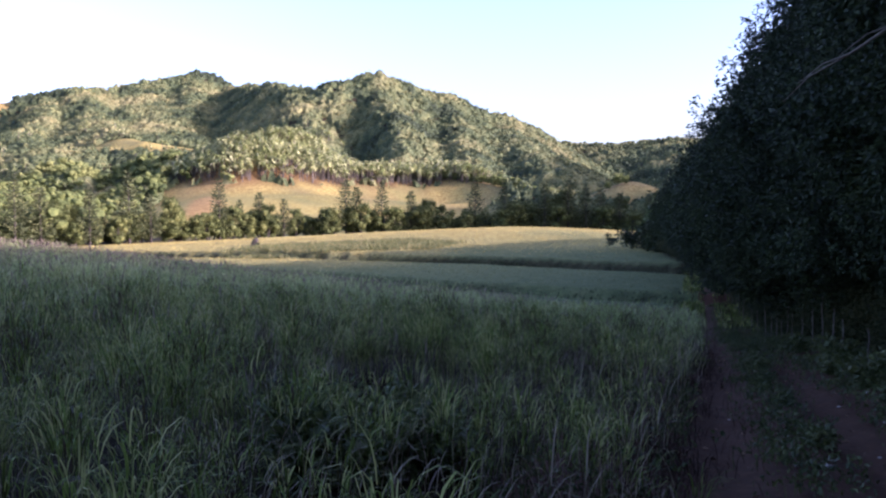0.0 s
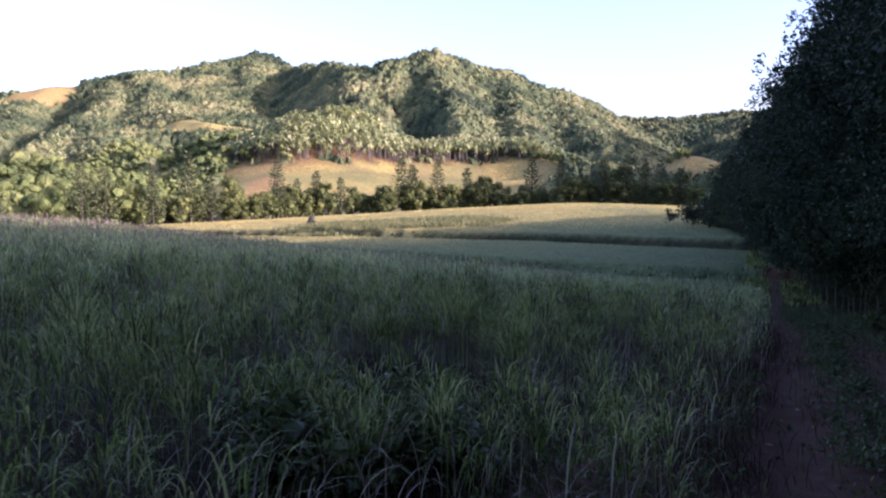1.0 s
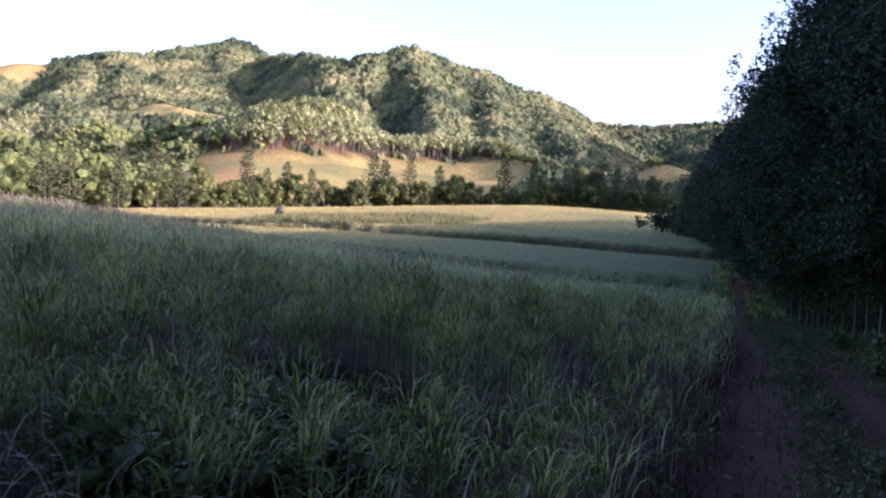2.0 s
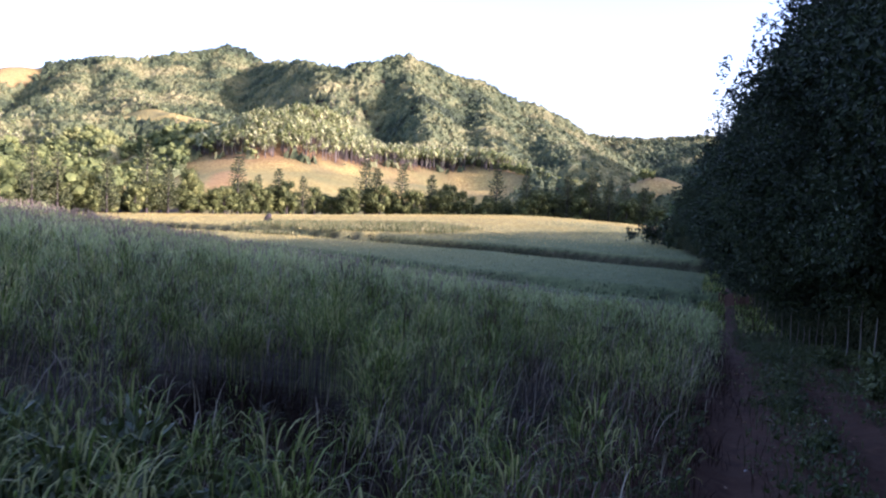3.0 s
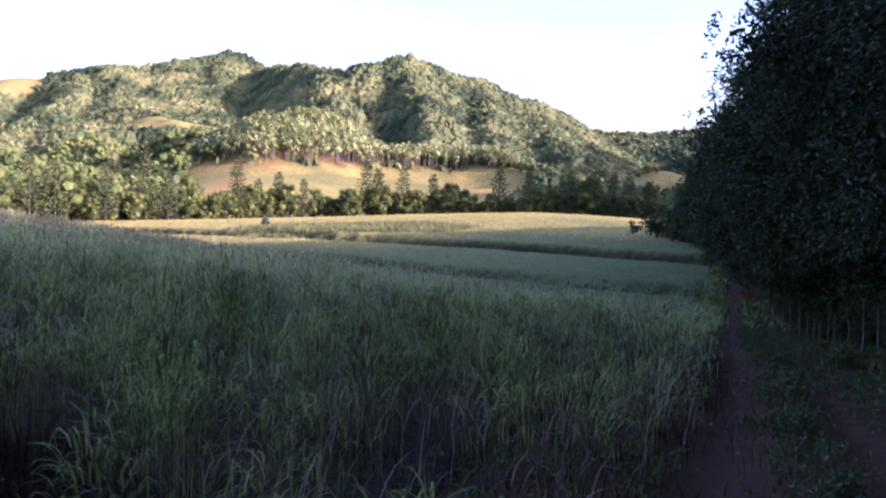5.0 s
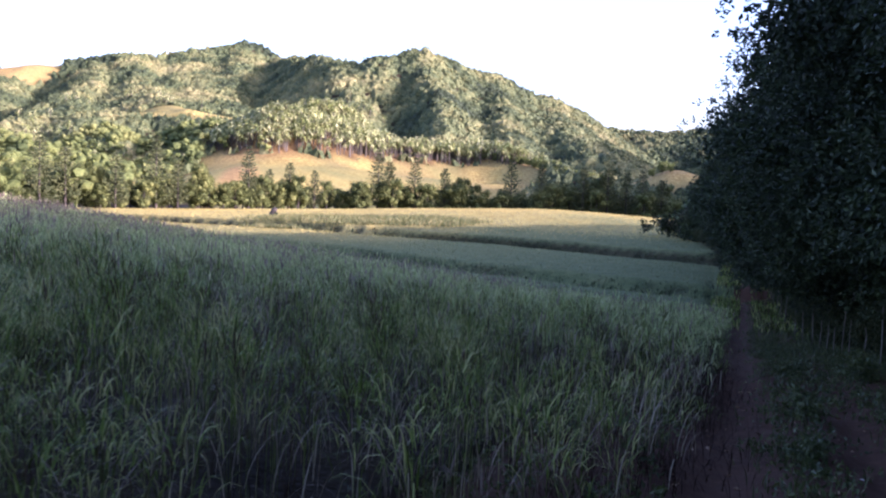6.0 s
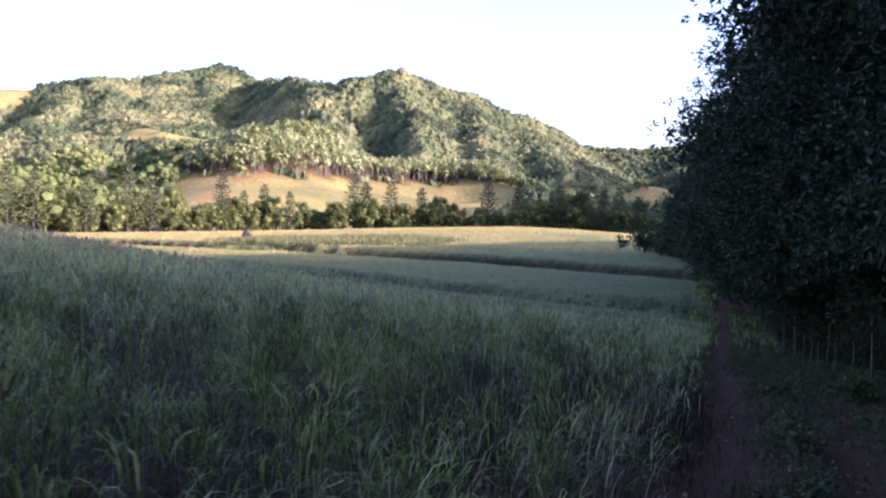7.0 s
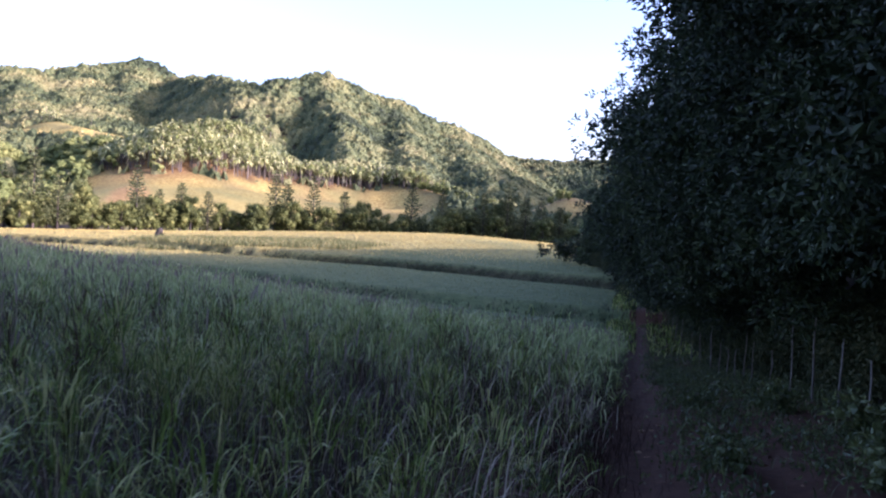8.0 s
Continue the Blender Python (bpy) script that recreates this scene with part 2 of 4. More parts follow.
def earth_material():
    """Trodden red-brown earth, damp and dark in the ruts, with grit and small clods."""
    m, n, l, b = material("red_earth")
    geo = n.new("ShaderNodeNewGeometry").outputs["Position"]
    fine, mid, big = noise_node(n, l, 60, 6, 0.7, geo), noise_node(n, l, 7, 6, 0.6, geo), noise_node(n, l, 0.7, 4, 0.6, geo)
    a = ramp_node(n, l, mid, [(0.3, (0.044, 0.021, 0.012)), (0.55, (0.078, 0.038, 0.021)), (0.8, (0.14, 0.075, 0.045))])
    a = mix_node(n, l, ramp_node(n, l, big, [(0.45, (0, 0, 0)), (0.65, (0.6, 0.6, 0.6))]), a, (0.088, 0.042, 0.024))
    a = mix_node(n, l, 0.6, a, ramp_node(n, l, fine, [(0.3, (0.5, 0.5, 0.5)), (0.75, (1.0, 1.0, 1.0))]), "MULTIPLY")
    l.new(a, b.inputs["Base Color"])
    b.inputs["Roughness"].default_value = 0.9
    b.inputs["Specular IOR Level"].default_value = 0.2
    bump_node(n, l, fine, 0.7, 0.03, b)
    return m


def bark_material(name, dark, light, scale=14):
    m, n, l, b = material(name)
    tc = n.new("ShaderNodeTexCoord").outputs["Object"]
    mp = n.new("ShaderNodeMapping")
    mp.inputs["Scale"].default_value = (1, 1, 0.25)
    l.new(tc, mp.inputs[0])
    f = noise_node(n, l, scale, 6, 0.7, mp.outputs[0])
    l.new(ramp_node(n, l, f, [(0.3, dark), (0.7, light)]), b.inputs["Base Color"])
    b.inputs["Roughness"].default_value = 0.9
    bump_node(n, l, f, 0.8, 0.03, b)
    return m


LAND = ground_material()
EARTH = earth_material()
BARK = bark_material("bark", (0.016, 0.013, 0.011), (0.05, 0.04, 0.034))
PALE_WOOD = bark_material("pale_weathered_wood", (0.075, 0.066, 0.053), (0.18, 0.16, 0.13), 22)
DEAD_WOOD = bark_material("dead_wood", (0.09, 0.072, 0.055), (0.2, 0.17, 0.135), 18)
PALM_BARK = bark_material("palm_bark", (0.05, 0.044, 0.036), (0.13, 0.112, 0.092), 4)
GRASS = leaf_material("tall_grass", [(0.05, (0.06, 0.04, 0.024)), (0.22, (0.032, 0.036, 0.011)), (0.45, (0.076, 0.118, 0.022)), (0.68, (0.152, 0.218, 0.042)), (0.95, (0.37, 0.37, 0.135))], 0.5, 0.32, 1.1, spread=0.9, spec=0.09, gain=2.4)
MEADOW = leaf_material("pale_meadow_grass", [(0.1, (0.23, 0.18, 0.12)), (0.3, (0.18, 0.23, 0.085)), (0.6, (0.3, 0.38, 0.13)), (0.9, (0.48, 0.49, 0.23))], 0.6, 0.3, 0.35, spread=0.6, spec=0.1, gain=1.6)
GRASS_FAR = leaf_material("field_grass", [(0.2, (0.088, 0.115, 0.045)), (0.5, (0.14, 0.165, 0.066)), (0.8, (0.23, 0.225, 0.1))], 0.55, 0.25, 0.25)
DRY_GRASS = leaf_material("dry_grass", [(0.2, (0.14, 0.10, 0.07)), (0.6, (0.27, 0.22, 0.14)), (0.9, (0.40, 0.35, 0.23))], 0.6, 0.2, 0.5)
SEED = leaf_material("seed_heads", [(0.2, (0.13, 0.105, 0.078)), (0.6, (0.21, 0.17, 0.125)), (0.9, (0.31, 0.26, 0.19))], 0.7, 0.3, 0.4)
RANK = leaf_material("rank_grass", [(0.25, (0.06, 0.078, 0.026)), (0.5, (0.125, 0.135, 0.046)), (0.8, (0.25, 0.22, 0.085))], 0.6, 0.25, 0.3)
STRAW = leaf_material("golden_stubble", [(0.2, (0.30, 0.24, 0.075)), (0.5, (0.43, 0.36, 0.115)), (0.8, (0.53, 0.47, 0.17))], 0.7, 0.4, 0.05)
WEED = leaf_material("weed_leaves", [(0.2, (0.028, 0.048, 0.016)), (0.55, (0.066, 0.09, 0.028)), (0.85, (0.125, 0.145, 0.045))], 0.45, 0.2, 1.2)
# Dead grass with shade put into its colour, for the pit and the margin.
WITHERED_SHADE = leaf_material("shaded_withered_grass", [(0.2, (0.012, 0.007, 0.005)), (0.7, (0.030, 0.017, 0.010)), (0.95, (0.075, 0.048, 0.028))], 0.8, 0.1, 1.5, spread=0.6, spec=0.1)
LITTER = leaf_material("fallen_leaves", [(0.2, (0.07, 0.04, 0.025)), (0.6, (0.17, 0.10, 0.06)), (0.9, (0.34, 0.24, 0.15))], 0.8, 0.0, 1.5, spread=0.9)
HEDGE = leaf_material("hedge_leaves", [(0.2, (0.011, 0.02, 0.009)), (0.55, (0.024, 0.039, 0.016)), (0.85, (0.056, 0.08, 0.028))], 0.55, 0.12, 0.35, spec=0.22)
UNDERGROWTH = leaf_material("undergrowth_leaves", [(0.2, (0.026, 0.036, 0.016)), (0.55, (0.05, 0.064, 0.026)), (0.85, (0.10, 0.105, 0.045))], 0.6, 0.2, 0.6, spec=0.2)
HEDGE_LIGHT = leaf_material("light_tree_leaves", [(0.2, (0.04, 0.07, 0.022)), (0.55, (0.075, 0.115, 0.035)), (0.85, (0.12, 0.17, 0.05))], 0.45, 0.3, 0.35)
# Forest leaf colour is shifted bluer to paint in the hills' haze.
FOREST = leaf_material("hazed_forest_leaves", [(0.22, (0.03, 0.045, 0.02)), (0.45, (0.066, 0.087, 0.034)), (0.6, (0.112, 0.125, 0.05)), (0.82, (0.18, 0.175, 0.075))], 0.8, 0.15, 0.02, spread=0.4, spec=0.25, gain=2.1)
WOODLAND = leaf_material("bright_woodland_leaves", [(0.2, (0.05, 0.07, 0.026)), (0.5, (0.118, 0.146, 0.047)), (0.82, (0.19, 0.205, 0.07))], 0.85, 0.25, 0.05, island=False, spread=0.7, relief=0.3, spec=0.12, gain=1.8)
# Canopy colour carries the same painted blue haze.
CANOPY = leaf_material("hazed_canopy_leaves", [(0.2, (0.023, 0.036, 0.017)), (0.42, (0.059, 0.08, 0.033)), (0.6, (0.104, 0.118, 0.048)), (0.85, (0.172, 0.168, 0.073))], 0.88, 0.0, 0.02, island=False, spread=0.7, relief=1.6, spec=0.25, gain=2.1)
PALM = leaf_material("palm_fronds", [(0.2, (0.10, 0.135, 0.038)), (0.5, (0.225, 0.255, 0.08)), (0.8, (0.46, 0.47, 0.24))], 0.45, 0.25, 0.03, spread=0.7, spec=0.3)
PINE = leaf_material("pine_needles", [(0.2, (0.034, 0.047, 0.021)), (0.55, (0.068, 0.082, 0.034)), (0.85, (0.125, 0.132, 0.056))], 0.65, 0.1, 0.3, spec=0.15)
LINE_TREE = leaf_material("valley_tree_leaves", [(0.2, (0.034, 0.045, 0.015)), (0.55, (0.075, 0.092, 0.027)), (0.85, (0.145, 0.155, 0.048))], 0.65, 0.2, 0.12, spread=0.5, spec=0.15)

# ---- ground ----
def cover_of(x, y):
    """How much dry grass, woodland floor and bare earth lies at a place, with some light and shade painted in."""
    t = terrace(x, y)
    r = np.hypot(x, y)
    z = land(x, y)
    wob = waves(x, y, 30, 6)
    # Dry gold follows the field's sunlit edge, so part of it is painted sunlight.
    dry = smooth(-28, -46, x + 5 * wob) * smooth(50, 90, t) + 0.08 * smooth(40, 90, t) * (x < 40) + 0.3 * smooth(94, 112, t) * smooth(-50, -30, x)
    dry = np.maximum(dry, smooth(150, 178, y + 0.25 * x) * smooth(-4, -16, x))
    dry = dry * (1 - 0.8 * bell(x, y, -60, 124, 15, 11, 26)) * (1 - 0.75 * bell(x, y, -158, 320, 16, 9, 40))
    wood_shade = np.maximum(smooth(0.5, 6, z) * (r > 235), smooth(-8, 4, x) * (y > 120))
    wood_shade = np.maximum(wood_shade, smooth(300, 340, r))
    wood_shade = np.maximum(wood_shade, smooth(-142, -156, x + 0.25 * (y - 150)) * smooth(180, 200, r))
    wood_shade = np.maximum(wood_shade, smooth(-0.7, 0.8, x - hedge_edge(y)) * smooth(-60, 0, -np.abs(y - 60) + 140))
    # Dark floor under the tall grass paints the shade in its gaps.
    wood_shade = np.maximum(wood_shade, smooth(50, 44, t) * (x < 1.5) * (np.hypot(x, y) < 90))
    # Dark floor in the pit paints the shade between its grass walls.
    wood_shade = np.maximum(wood_shade, 0.97 * smooth(0.2, 0.5, bell(x, y, HOLLOW[0], HOLLOW[1], 1.0, 0.6, 132)))
    # The bank faces get the dark floor to paint their ditch shade.
    wood_shade = np.maximum(wood_shade, 0.8 * smooth(0.3, 0.8, bank(x, y)) * (y < 150))
    wood_shade = wood_shade * (1 - clearing(x, y))
    dry = np.maximum(dry, clearing(x, y) * (1 - 0.28 * smooth(235, 260, y)))
    dry = dry * (1 - 0.6 * bell(x, y, -170, 324, 15, 16) * smooth(-0.6, 0.4, wob)) * (1 - 0.5 * smooth(0.2, 0.6, bell(x, y, -148, 364, 16, 34, 35) + 0.15 * wob))
    front = smooth(2, 8, land(x, y)) * smooth(-20, -60, x) * smooth(300, 325, y) * smooth(450, 430, y)
    earth = 0.36 * front * (0.5 + 0.5 * np.clip(1.6 * wob, -1, 1)) + 0.75 * bell(x, y, -214, 330, 13, 22, -20) + 0.5 * bell(x, y, -712, 626, 36, 36) + 0.4 * bell(x, y, -345, 436, 20, 12) * (wob > 0.2)
    earth = np.maximum(earth, 0.75 * smooth(0.3, 0.6, bell(x, y, -191, 274, 6, 17, 35) + 0.12 * wob))
    earth = earth + 0.6 * bell(x, y, -95, 404, 26, 6, 0) + 0.35 * bell(x, y, -36, 398, 14, 10)
    return np.clip(dry, 0, 1), np.clip(wood_shade, 0, 1), np.clip(earth, 0, 0.9)


def clearing(x, y):
    """The open, unwooded slopes among the hill woods."""
    wob = waves(x, y, 22, 7)
    c = smooth(0.3, 0.5, bell(x, y, -386, 480, 44, 34)) * smooth(47, 49, land(x, y) + wob) * smooth(64, 61, land(x, y) + wob)
    c = np.maximum(c, smooth(0.25, 0.5, bell(x, y, -712, 626, 22, 28) + 0.1 * wob))
    front = smooth(-37, -30, hill_front(x, y)) * smooth(15, 9, hill_front(x, y)) * smooth(440, 415, y) * smooth(-5, 4, x + 229 + 0.4 * np.maximum(y - 290, 0) + 3 * wob) * smooth(-88, -100, x)
    c = np.maximum(c, front)
    c = np.maximum(c, smooth(0.3, 0.55, bell(x, y, -35, 398, 22, 16) + 0.1 * wob))
    c = np.maximum(c, smooth(0.4, 0.6, bell(x, y, -102, 400, 30, 9, -5) + 0.1 * wob))
    return c


def hill_front(x, y):
    """About how many metres a place lies behind the foot of the palm-grown slope, which keeps one level."""
    return (land(x, y) - 12.0) * 2.2 + 3 * waves(x, y, 18, 8) - 200 * smooth(430, 470, y)


def build_ground():
    az = np.concatenate([np.arange(-16, 55, 0.24), np.arange(55, 344, 2.6)])
    rad = np.concatenate([np.geomspace(0.6, 48, 95), np.arange(49, 108, 0.66), np.arange(108, 300, 3.6),
                          np.arange(303, 960, 8.5), np.arange(970, 1450, 24), np.geomspace(1500, 4700, 12)])
    a, r = np.meshgrid(np.radians(az), rad)
    x, y = -np.sin(a) * r, np.cos(a) * r
    z = land(x, y)
    d = x - track_mid(y)
    z = z - 0.16 * (np.abs(d - 0.3) < 2.9) * (y > -9) * (y < 66)
    na, nr = len(az), len(rad)
    v = np.stack([x, y, z], -1).reshape(-1, 3)
    i = np.arange(na * nr).reshape(nr, na)
    j = np.roll(i, -1, 1)
    q = np.stack([i[:-1], i[1:], j[1:], j[:-1]], -1).reshape(-1, 4)
    v = np.vstack([v, [[0, 0, float(land(0.0, 0.0)) - 0.16]]])
    cap = np.stack([i[0], j[0], np.full(na, len(v) - 1)], -1)
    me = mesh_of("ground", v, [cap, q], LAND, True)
    dry, wood_shade, earth = cover_of(v[:, 0], v[:, 1])
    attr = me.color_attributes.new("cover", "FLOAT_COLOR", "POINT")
    attr.data.foreach_set("color", np.stack([dry, wood_shade, earth, np.ones(len(v))], -1).astype(np.float32).ravel())
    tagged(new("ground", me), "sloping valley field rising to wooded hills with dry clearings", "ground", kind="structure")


build_ground()


def track_z(x, y):
    """Height of the dirt track: two worn ruts with a low grassy crown between them."""
    d = x - track_mid(y)
    rut = -0.09 * np.exp(-((d + 0.72) / 0.30) ** 2) - 0.075 * np.exp(-((d - 0.68) / 0.26) ** 2)
    edge = smooth(2.4, 3.0, np.abs(d - 0.3))
    rough = 0.02 * waves(x, y, 0.8, 9) + 0.011 * waves(x, y, 0.27, 10)
    return land(x, y) + (rut + rough + 0.02) * (1 - edge) - 0.10 * edge


def build_track():
    us = np.arange(-2.7, 3.31, 0.075)
    ys = np.concatenate([np.arange(-8, 26, 0.085), np.arange(26, 66, 0.3)])
    u, y = np.meshgrid(us, ys)
    x = track_mid(y) + u * (1 - 0.6 * smooth(24, 44, y))
    z = track_z(x, y)
    i = np.arange(z.size).reshape(z.shape)
    q = np.stack([i[:-1, :-1], i[:-1, 1:], i[1:, 1:], i[1:, :-1]], -1).reshape(-1, 4)
    me = mesh_of("dirt_track", np.stack([x, y, z], -1).reshape(-1, 3), q, EARTH, True)
    tagged(new("dirt_track", me), "rutted red-brown dirt track along the edge of the field", "track", kind="structure")


build_track()


# ---- grass ----
def blades(px, py, pz, length, width, lean, az, segs=4, droop=1.0):
    """Bent, tapering grass blades, one for each root; arrays throughout."""
    n = len(px)
    t = np.linspace(0, 1, segs + 1)[None, :]
    bend = lean[:, None] * (0.45 + 0.55 * t) + droop * (0.5 + lean[:, None]) * t ** 1.6
    ds = length[:, None] / segs
    out = np.concatenate([np.zeros((n, 1)), np.cumsum(np.sin(bend[:, :-1] + bend[:, 1:] * 0.0) * ds, 1)], 1)
    up = np.concatenate([np.zeros((n, 1)), np.cumsum(np.cos(np.minimum(bend[:, :-1], 2.6)) * ds, 1)], 1)
    ca, sa = np.cos(az)[:, None], np.sin(az)[:, None]
    w = width[:, None] * np.clip(1.15 - t ** 1.6 * 1.15, 0, 1) * np.minimum(1, 0.5 + 3 * t)
    cx, cy, cz = px[:, None] + ca * out, py[:, None] + sa * out, pz[:, None] + up
    lft = np.stack([cx - sa * w / 2, cy + ca * w / 2, cz], -1)
    rgt = np.stack([cx + sa * w / 2, cy - ca * w / 2, cz], -1)
    k = 2 * segs + 1
    v = np.empty((n, k, 3))
    v[:, 0:2 * segs:2], v[:, 1:2 * segs:2], v[:, -1] = lft[:, :segs], rgt[:, :segs], lft[:, segs]
    b = (np.arange(n) * k)[:, None]
    quads = np.concatenate([b + np.array([[2 * s, 2 * s + 1, 2 * s + 3, 2 * s + 2]]) for s in range(segs - 1)], 0) if segs > 1 else np.zeros((0, 4), int)
    tips = b + np.array([[2 * segs - 2, 2 * segs - 1, 2 * segs]])
    return v.reshape(-1, 3), [tips, quads]


def scatter(n, x0, x1, y0, y1, keep):
    x, y = rng.uniform(x0, x1, n), rng.uniform(y0, y1, n)
    k = rng.uniform(0, 1, n) < keep(x, y)
    return x[k], y[k]


def in_field(x, y):
    """The grass side of the track, thinning at its ragged margin."""
    d = x - track_mid(y)
    return smooth(-0.95, -1.4, d + 0.22 * waves(x, y, 1.6, 11))


def worn(x, y):
    """Where the tall grass lies flattened: one hollow beside the track and small gaps."""
    return np.clip(1.02 * smooth(0.3, 0.5, bell(x, y, HOLLOW[0], HOLLOW[1], 1.1, 0.64, 132)) + 0.5 * smooth(0.55, 0.95, waves(x, y, 2.3, 12)), 0, 1)


def off_path(x, y):
    """Distance from the line the walker takes."""
    return np.hypot(x - 0.1, y - np.clip(y, 0.0, 10.5))


def sector(x, y, margin=0.0):
    """The part of the field beside and ahead of the walk."""
    a = np.degrees(np.arctan2(-(x - 0.1), y + 2.0))
    b = np.degrees(np.arctan2(-(x - 0.3), y - 10.0))
    return (a < 62 + margin) & (b > -8)


def tall_grass():
    made = []
    # beside the track: stems in tussocks, and arching leaves all up the stems
    cx, cy = scatter(15500, -15, 0.6, -2, 26, lambda x, y: in_field(x, y) * sector(x, y) * (off_path(x, y) < 15) * (1 - 0.97 * worn(x, y)) * np.clip(1.25 - off_path(x, y) / 19, 0.35, 1) * np.clip(0.55 + 1.5 * waves(x, y, 1.1, 21), 0.03, 1)
                     * (0.28 + 0.72 * smooth(-1.7, -4.6, x - track_mid(y) + 1.0 * waves(x, y, 1.7, 8))))
    per = 40
    m = len(cx)
    size = (0.74 + 0.17 * waves(cx, cy, 3.1, 14) + 0.26 * waves(cx, cy, 1.3, 13)) * rng.uniform(0.75, 1.2, m) * (0.6 + 0.4 * smooth(-0.9, -1.6, cx - track_mid(cy)))
    side, size, n = np.repeat(rng.uniform(0, 6.283, m), per), np.repeat(size, per), m * per
    az = side + rng.normal(0, 1.5, n)
    q = 0.15 * np.sqrt(rng.uniform(0, 1, n))
    x, y = np.repeat(cx, per) + q * np.cos(az), np.repeat(cy, per) + q * np.sin(az)
    size = size * (1 - 0.35 * np.clip(1.3 * bell(x, y, HOLLOW[0] + 1.2, HOLLOW[1] - 1.3, 1.0, 0.9), 0, 1))
    up = size * (0.42 + 0.58 * rng.uniform(0, 1, n) ** 0.55)
    z = land(x, y) + up
    made.append(("tall_grass", blades(x, y, z, rng.uniform(0.12, 0.31, n) * (0.75 + 0.25 * size), rng.uniform(0.005, 0.0105, n), np.abs(rng.normal(0.75, 0.38, n)) + 0.08, az, 4, rng.uniform(1.4, 2.8, n)[:, None]), GRASS,
                 "tall green grass with arching blades beside the track"))
    k = rng.uniform(0, 1, n) < 0.09
    made.append(("grass_stems", blades(x[k], y[k], land(x[k], y[k]) - 0.02, up[k] + 0.08, np.full(k.sum(), 0.0045), np.abs(rng.normal(0.05, 0.05, k.sum())), az[k], 2, 0.15), GRASS,
                 "upright green stems of the tall grass"))
    # middle distance: paler blades, setting in five to twelve metres off the path
    x, y = scatter(230000, -46, 1, 6, 52, lambda x, y: in_field(x, y) * sector(x, y) * smooth(5, 12, off_path(x, y)) * (1 - worn(x, y)) * (terrace(x, y) < 55) * (np.hypot(x, y) < 58)
                   * np.clip(1.1 - off_path(x, y) / 60, 0.15, 1))
    n = len(x)
    h = (0.78 + 0.17 * waves(x, y, 3.1, 14) + 0.24 * waves(x, y, 1.5, 13)) * rng.uniform(0.75, 1.15, n) * (1 - 0.75 * smooth(34, 47, terrace(x, y)))
    d = off_path(x, y)
    z = land(x, y) + h * rng.uniform(0.55, 0.98, n)
    made.append(("tall_grass", blades(x, y, z, rng.uniform(0.2, 0.42, n), rng.uniform(0.009, 0.015, n) * (0.75 + d / 20), np.abs(rng.normal(1.1, 0.45, n)), rng.uniform(0, 6.283, n), 3, rng.uniform(0.9, 2.4, n)[:, None]),
                 MEADOW, "tall green meadow grass on the near slope"))
    # the far side of the near slope and the terraces
    x, y = scatter(110000, -120, 0, 30, 120, lambda x, y: in_field(x, y) * sector(x, y, -6) * smooth(40, 52, np.hypot(x, y)) * (terrace(x, y) < 108) * (1 - 0.95 * smooth(0.25, 0.6, cover_of(x, y)[0])) * (1 - 0.95 * smooth(0.25, 0.6, bank(x, y))) * (x > -95) * (x < track_mid(y) - 1.5))
    n = len(x)
    t = terrace(x, y) + 1.2 * waves(x, y, 40, 2)
    h = (0.12 * smooth(56, 50, t) + 0.13) * rng.uniform(0.6, 1.3, n)
    made.append(("field_grass", blades(x, y, land(x, y) - 0.03, h, rng.uniform(0.03, 0.07, n), np.abs(rng.normal(0.25, 0.2, n)), rng.uniform(0, 6.283, n), 2, 0.7),
                 GRASS_FAR, "shorter green grass on the terraced field"))
    # rank weeds along the banks, in dark hedge leaves to paint the ditches' shade
    u = rng.uniform(-96, -2, 24000)
    which = rng.uniform(0, 1, 24000) < 0.5
    gap = np.clip(0.75 + 0.7 * waves(u, u * 0, 6, 20), 0.05, 1)
    ty = np.where(which, 59.9, 83.7) + rng.normal(0, 0.4, 24000)
    keep = (rng.uniform(0, 1, 24000) < gap * np.where(which, 0.55 * smooth(-46, -20, u), 1.0))
    u, ty = u[keep], ty[keep]
    y = ty - 0.355 * u
    y = ty - 0.355 * u - 1.2 * waves(u, y, 40, 2)
    n = len(u)
    made.append(("bank_shade_weeds", blades(u, y, land(u, y) - 0.05, rng.uniform(0.15, 0.38, n), rng.uniform(0.05, 0.10, n), np.abs(rng.normal(0.6, 0.3, n)), rng.uniform(0, 6.283, n), 2, 1.0), HEDGE,
                 "rank weeds in the ditches along the terrace banks, darkened for the ditches' shade"))
    # the fuzz of small seed heads over the grass
    x, y = scatter(130000, -46, 0, 5, 52, lambda x, y: in_field(x, y) * sector(x, y) * (terrace(x, y) < 46) * (0.35 * smooth(3, 10, off_path(x, y)) + 0.65 * smooth(16, 30, off_path(x, y))) * (np.hypot(x, y) < 60) * np.clip(0.55 + 0.7 * waves(x, y, 6, 15), 0.08, 1))
    n = len(x)
    d = off_path(x, y)
    h = (0.78 + 0.17 * waves(x, y, 3.1, 14) + 0.24 * waves(x, y, 1.5, 13)) * (1 - 0.75 * smooth(34, 47, terrace(x, y)))
    made.append(("seed_heads", blades(x, y, land(x, y) + h * rng.uniform(0.8, 1.15, n), rng.uniform(0.08, 0.17, n), rng.uniform(0.006, 0.010, n) * (0.8 + d / 16), np.abs(rng.normal(1.0, 0.5, n)), rng.uniform(0, 6.283, n), 2, 0.8),
                 SEED, "fine pinkish-grey seed heads hazing over the grass"))
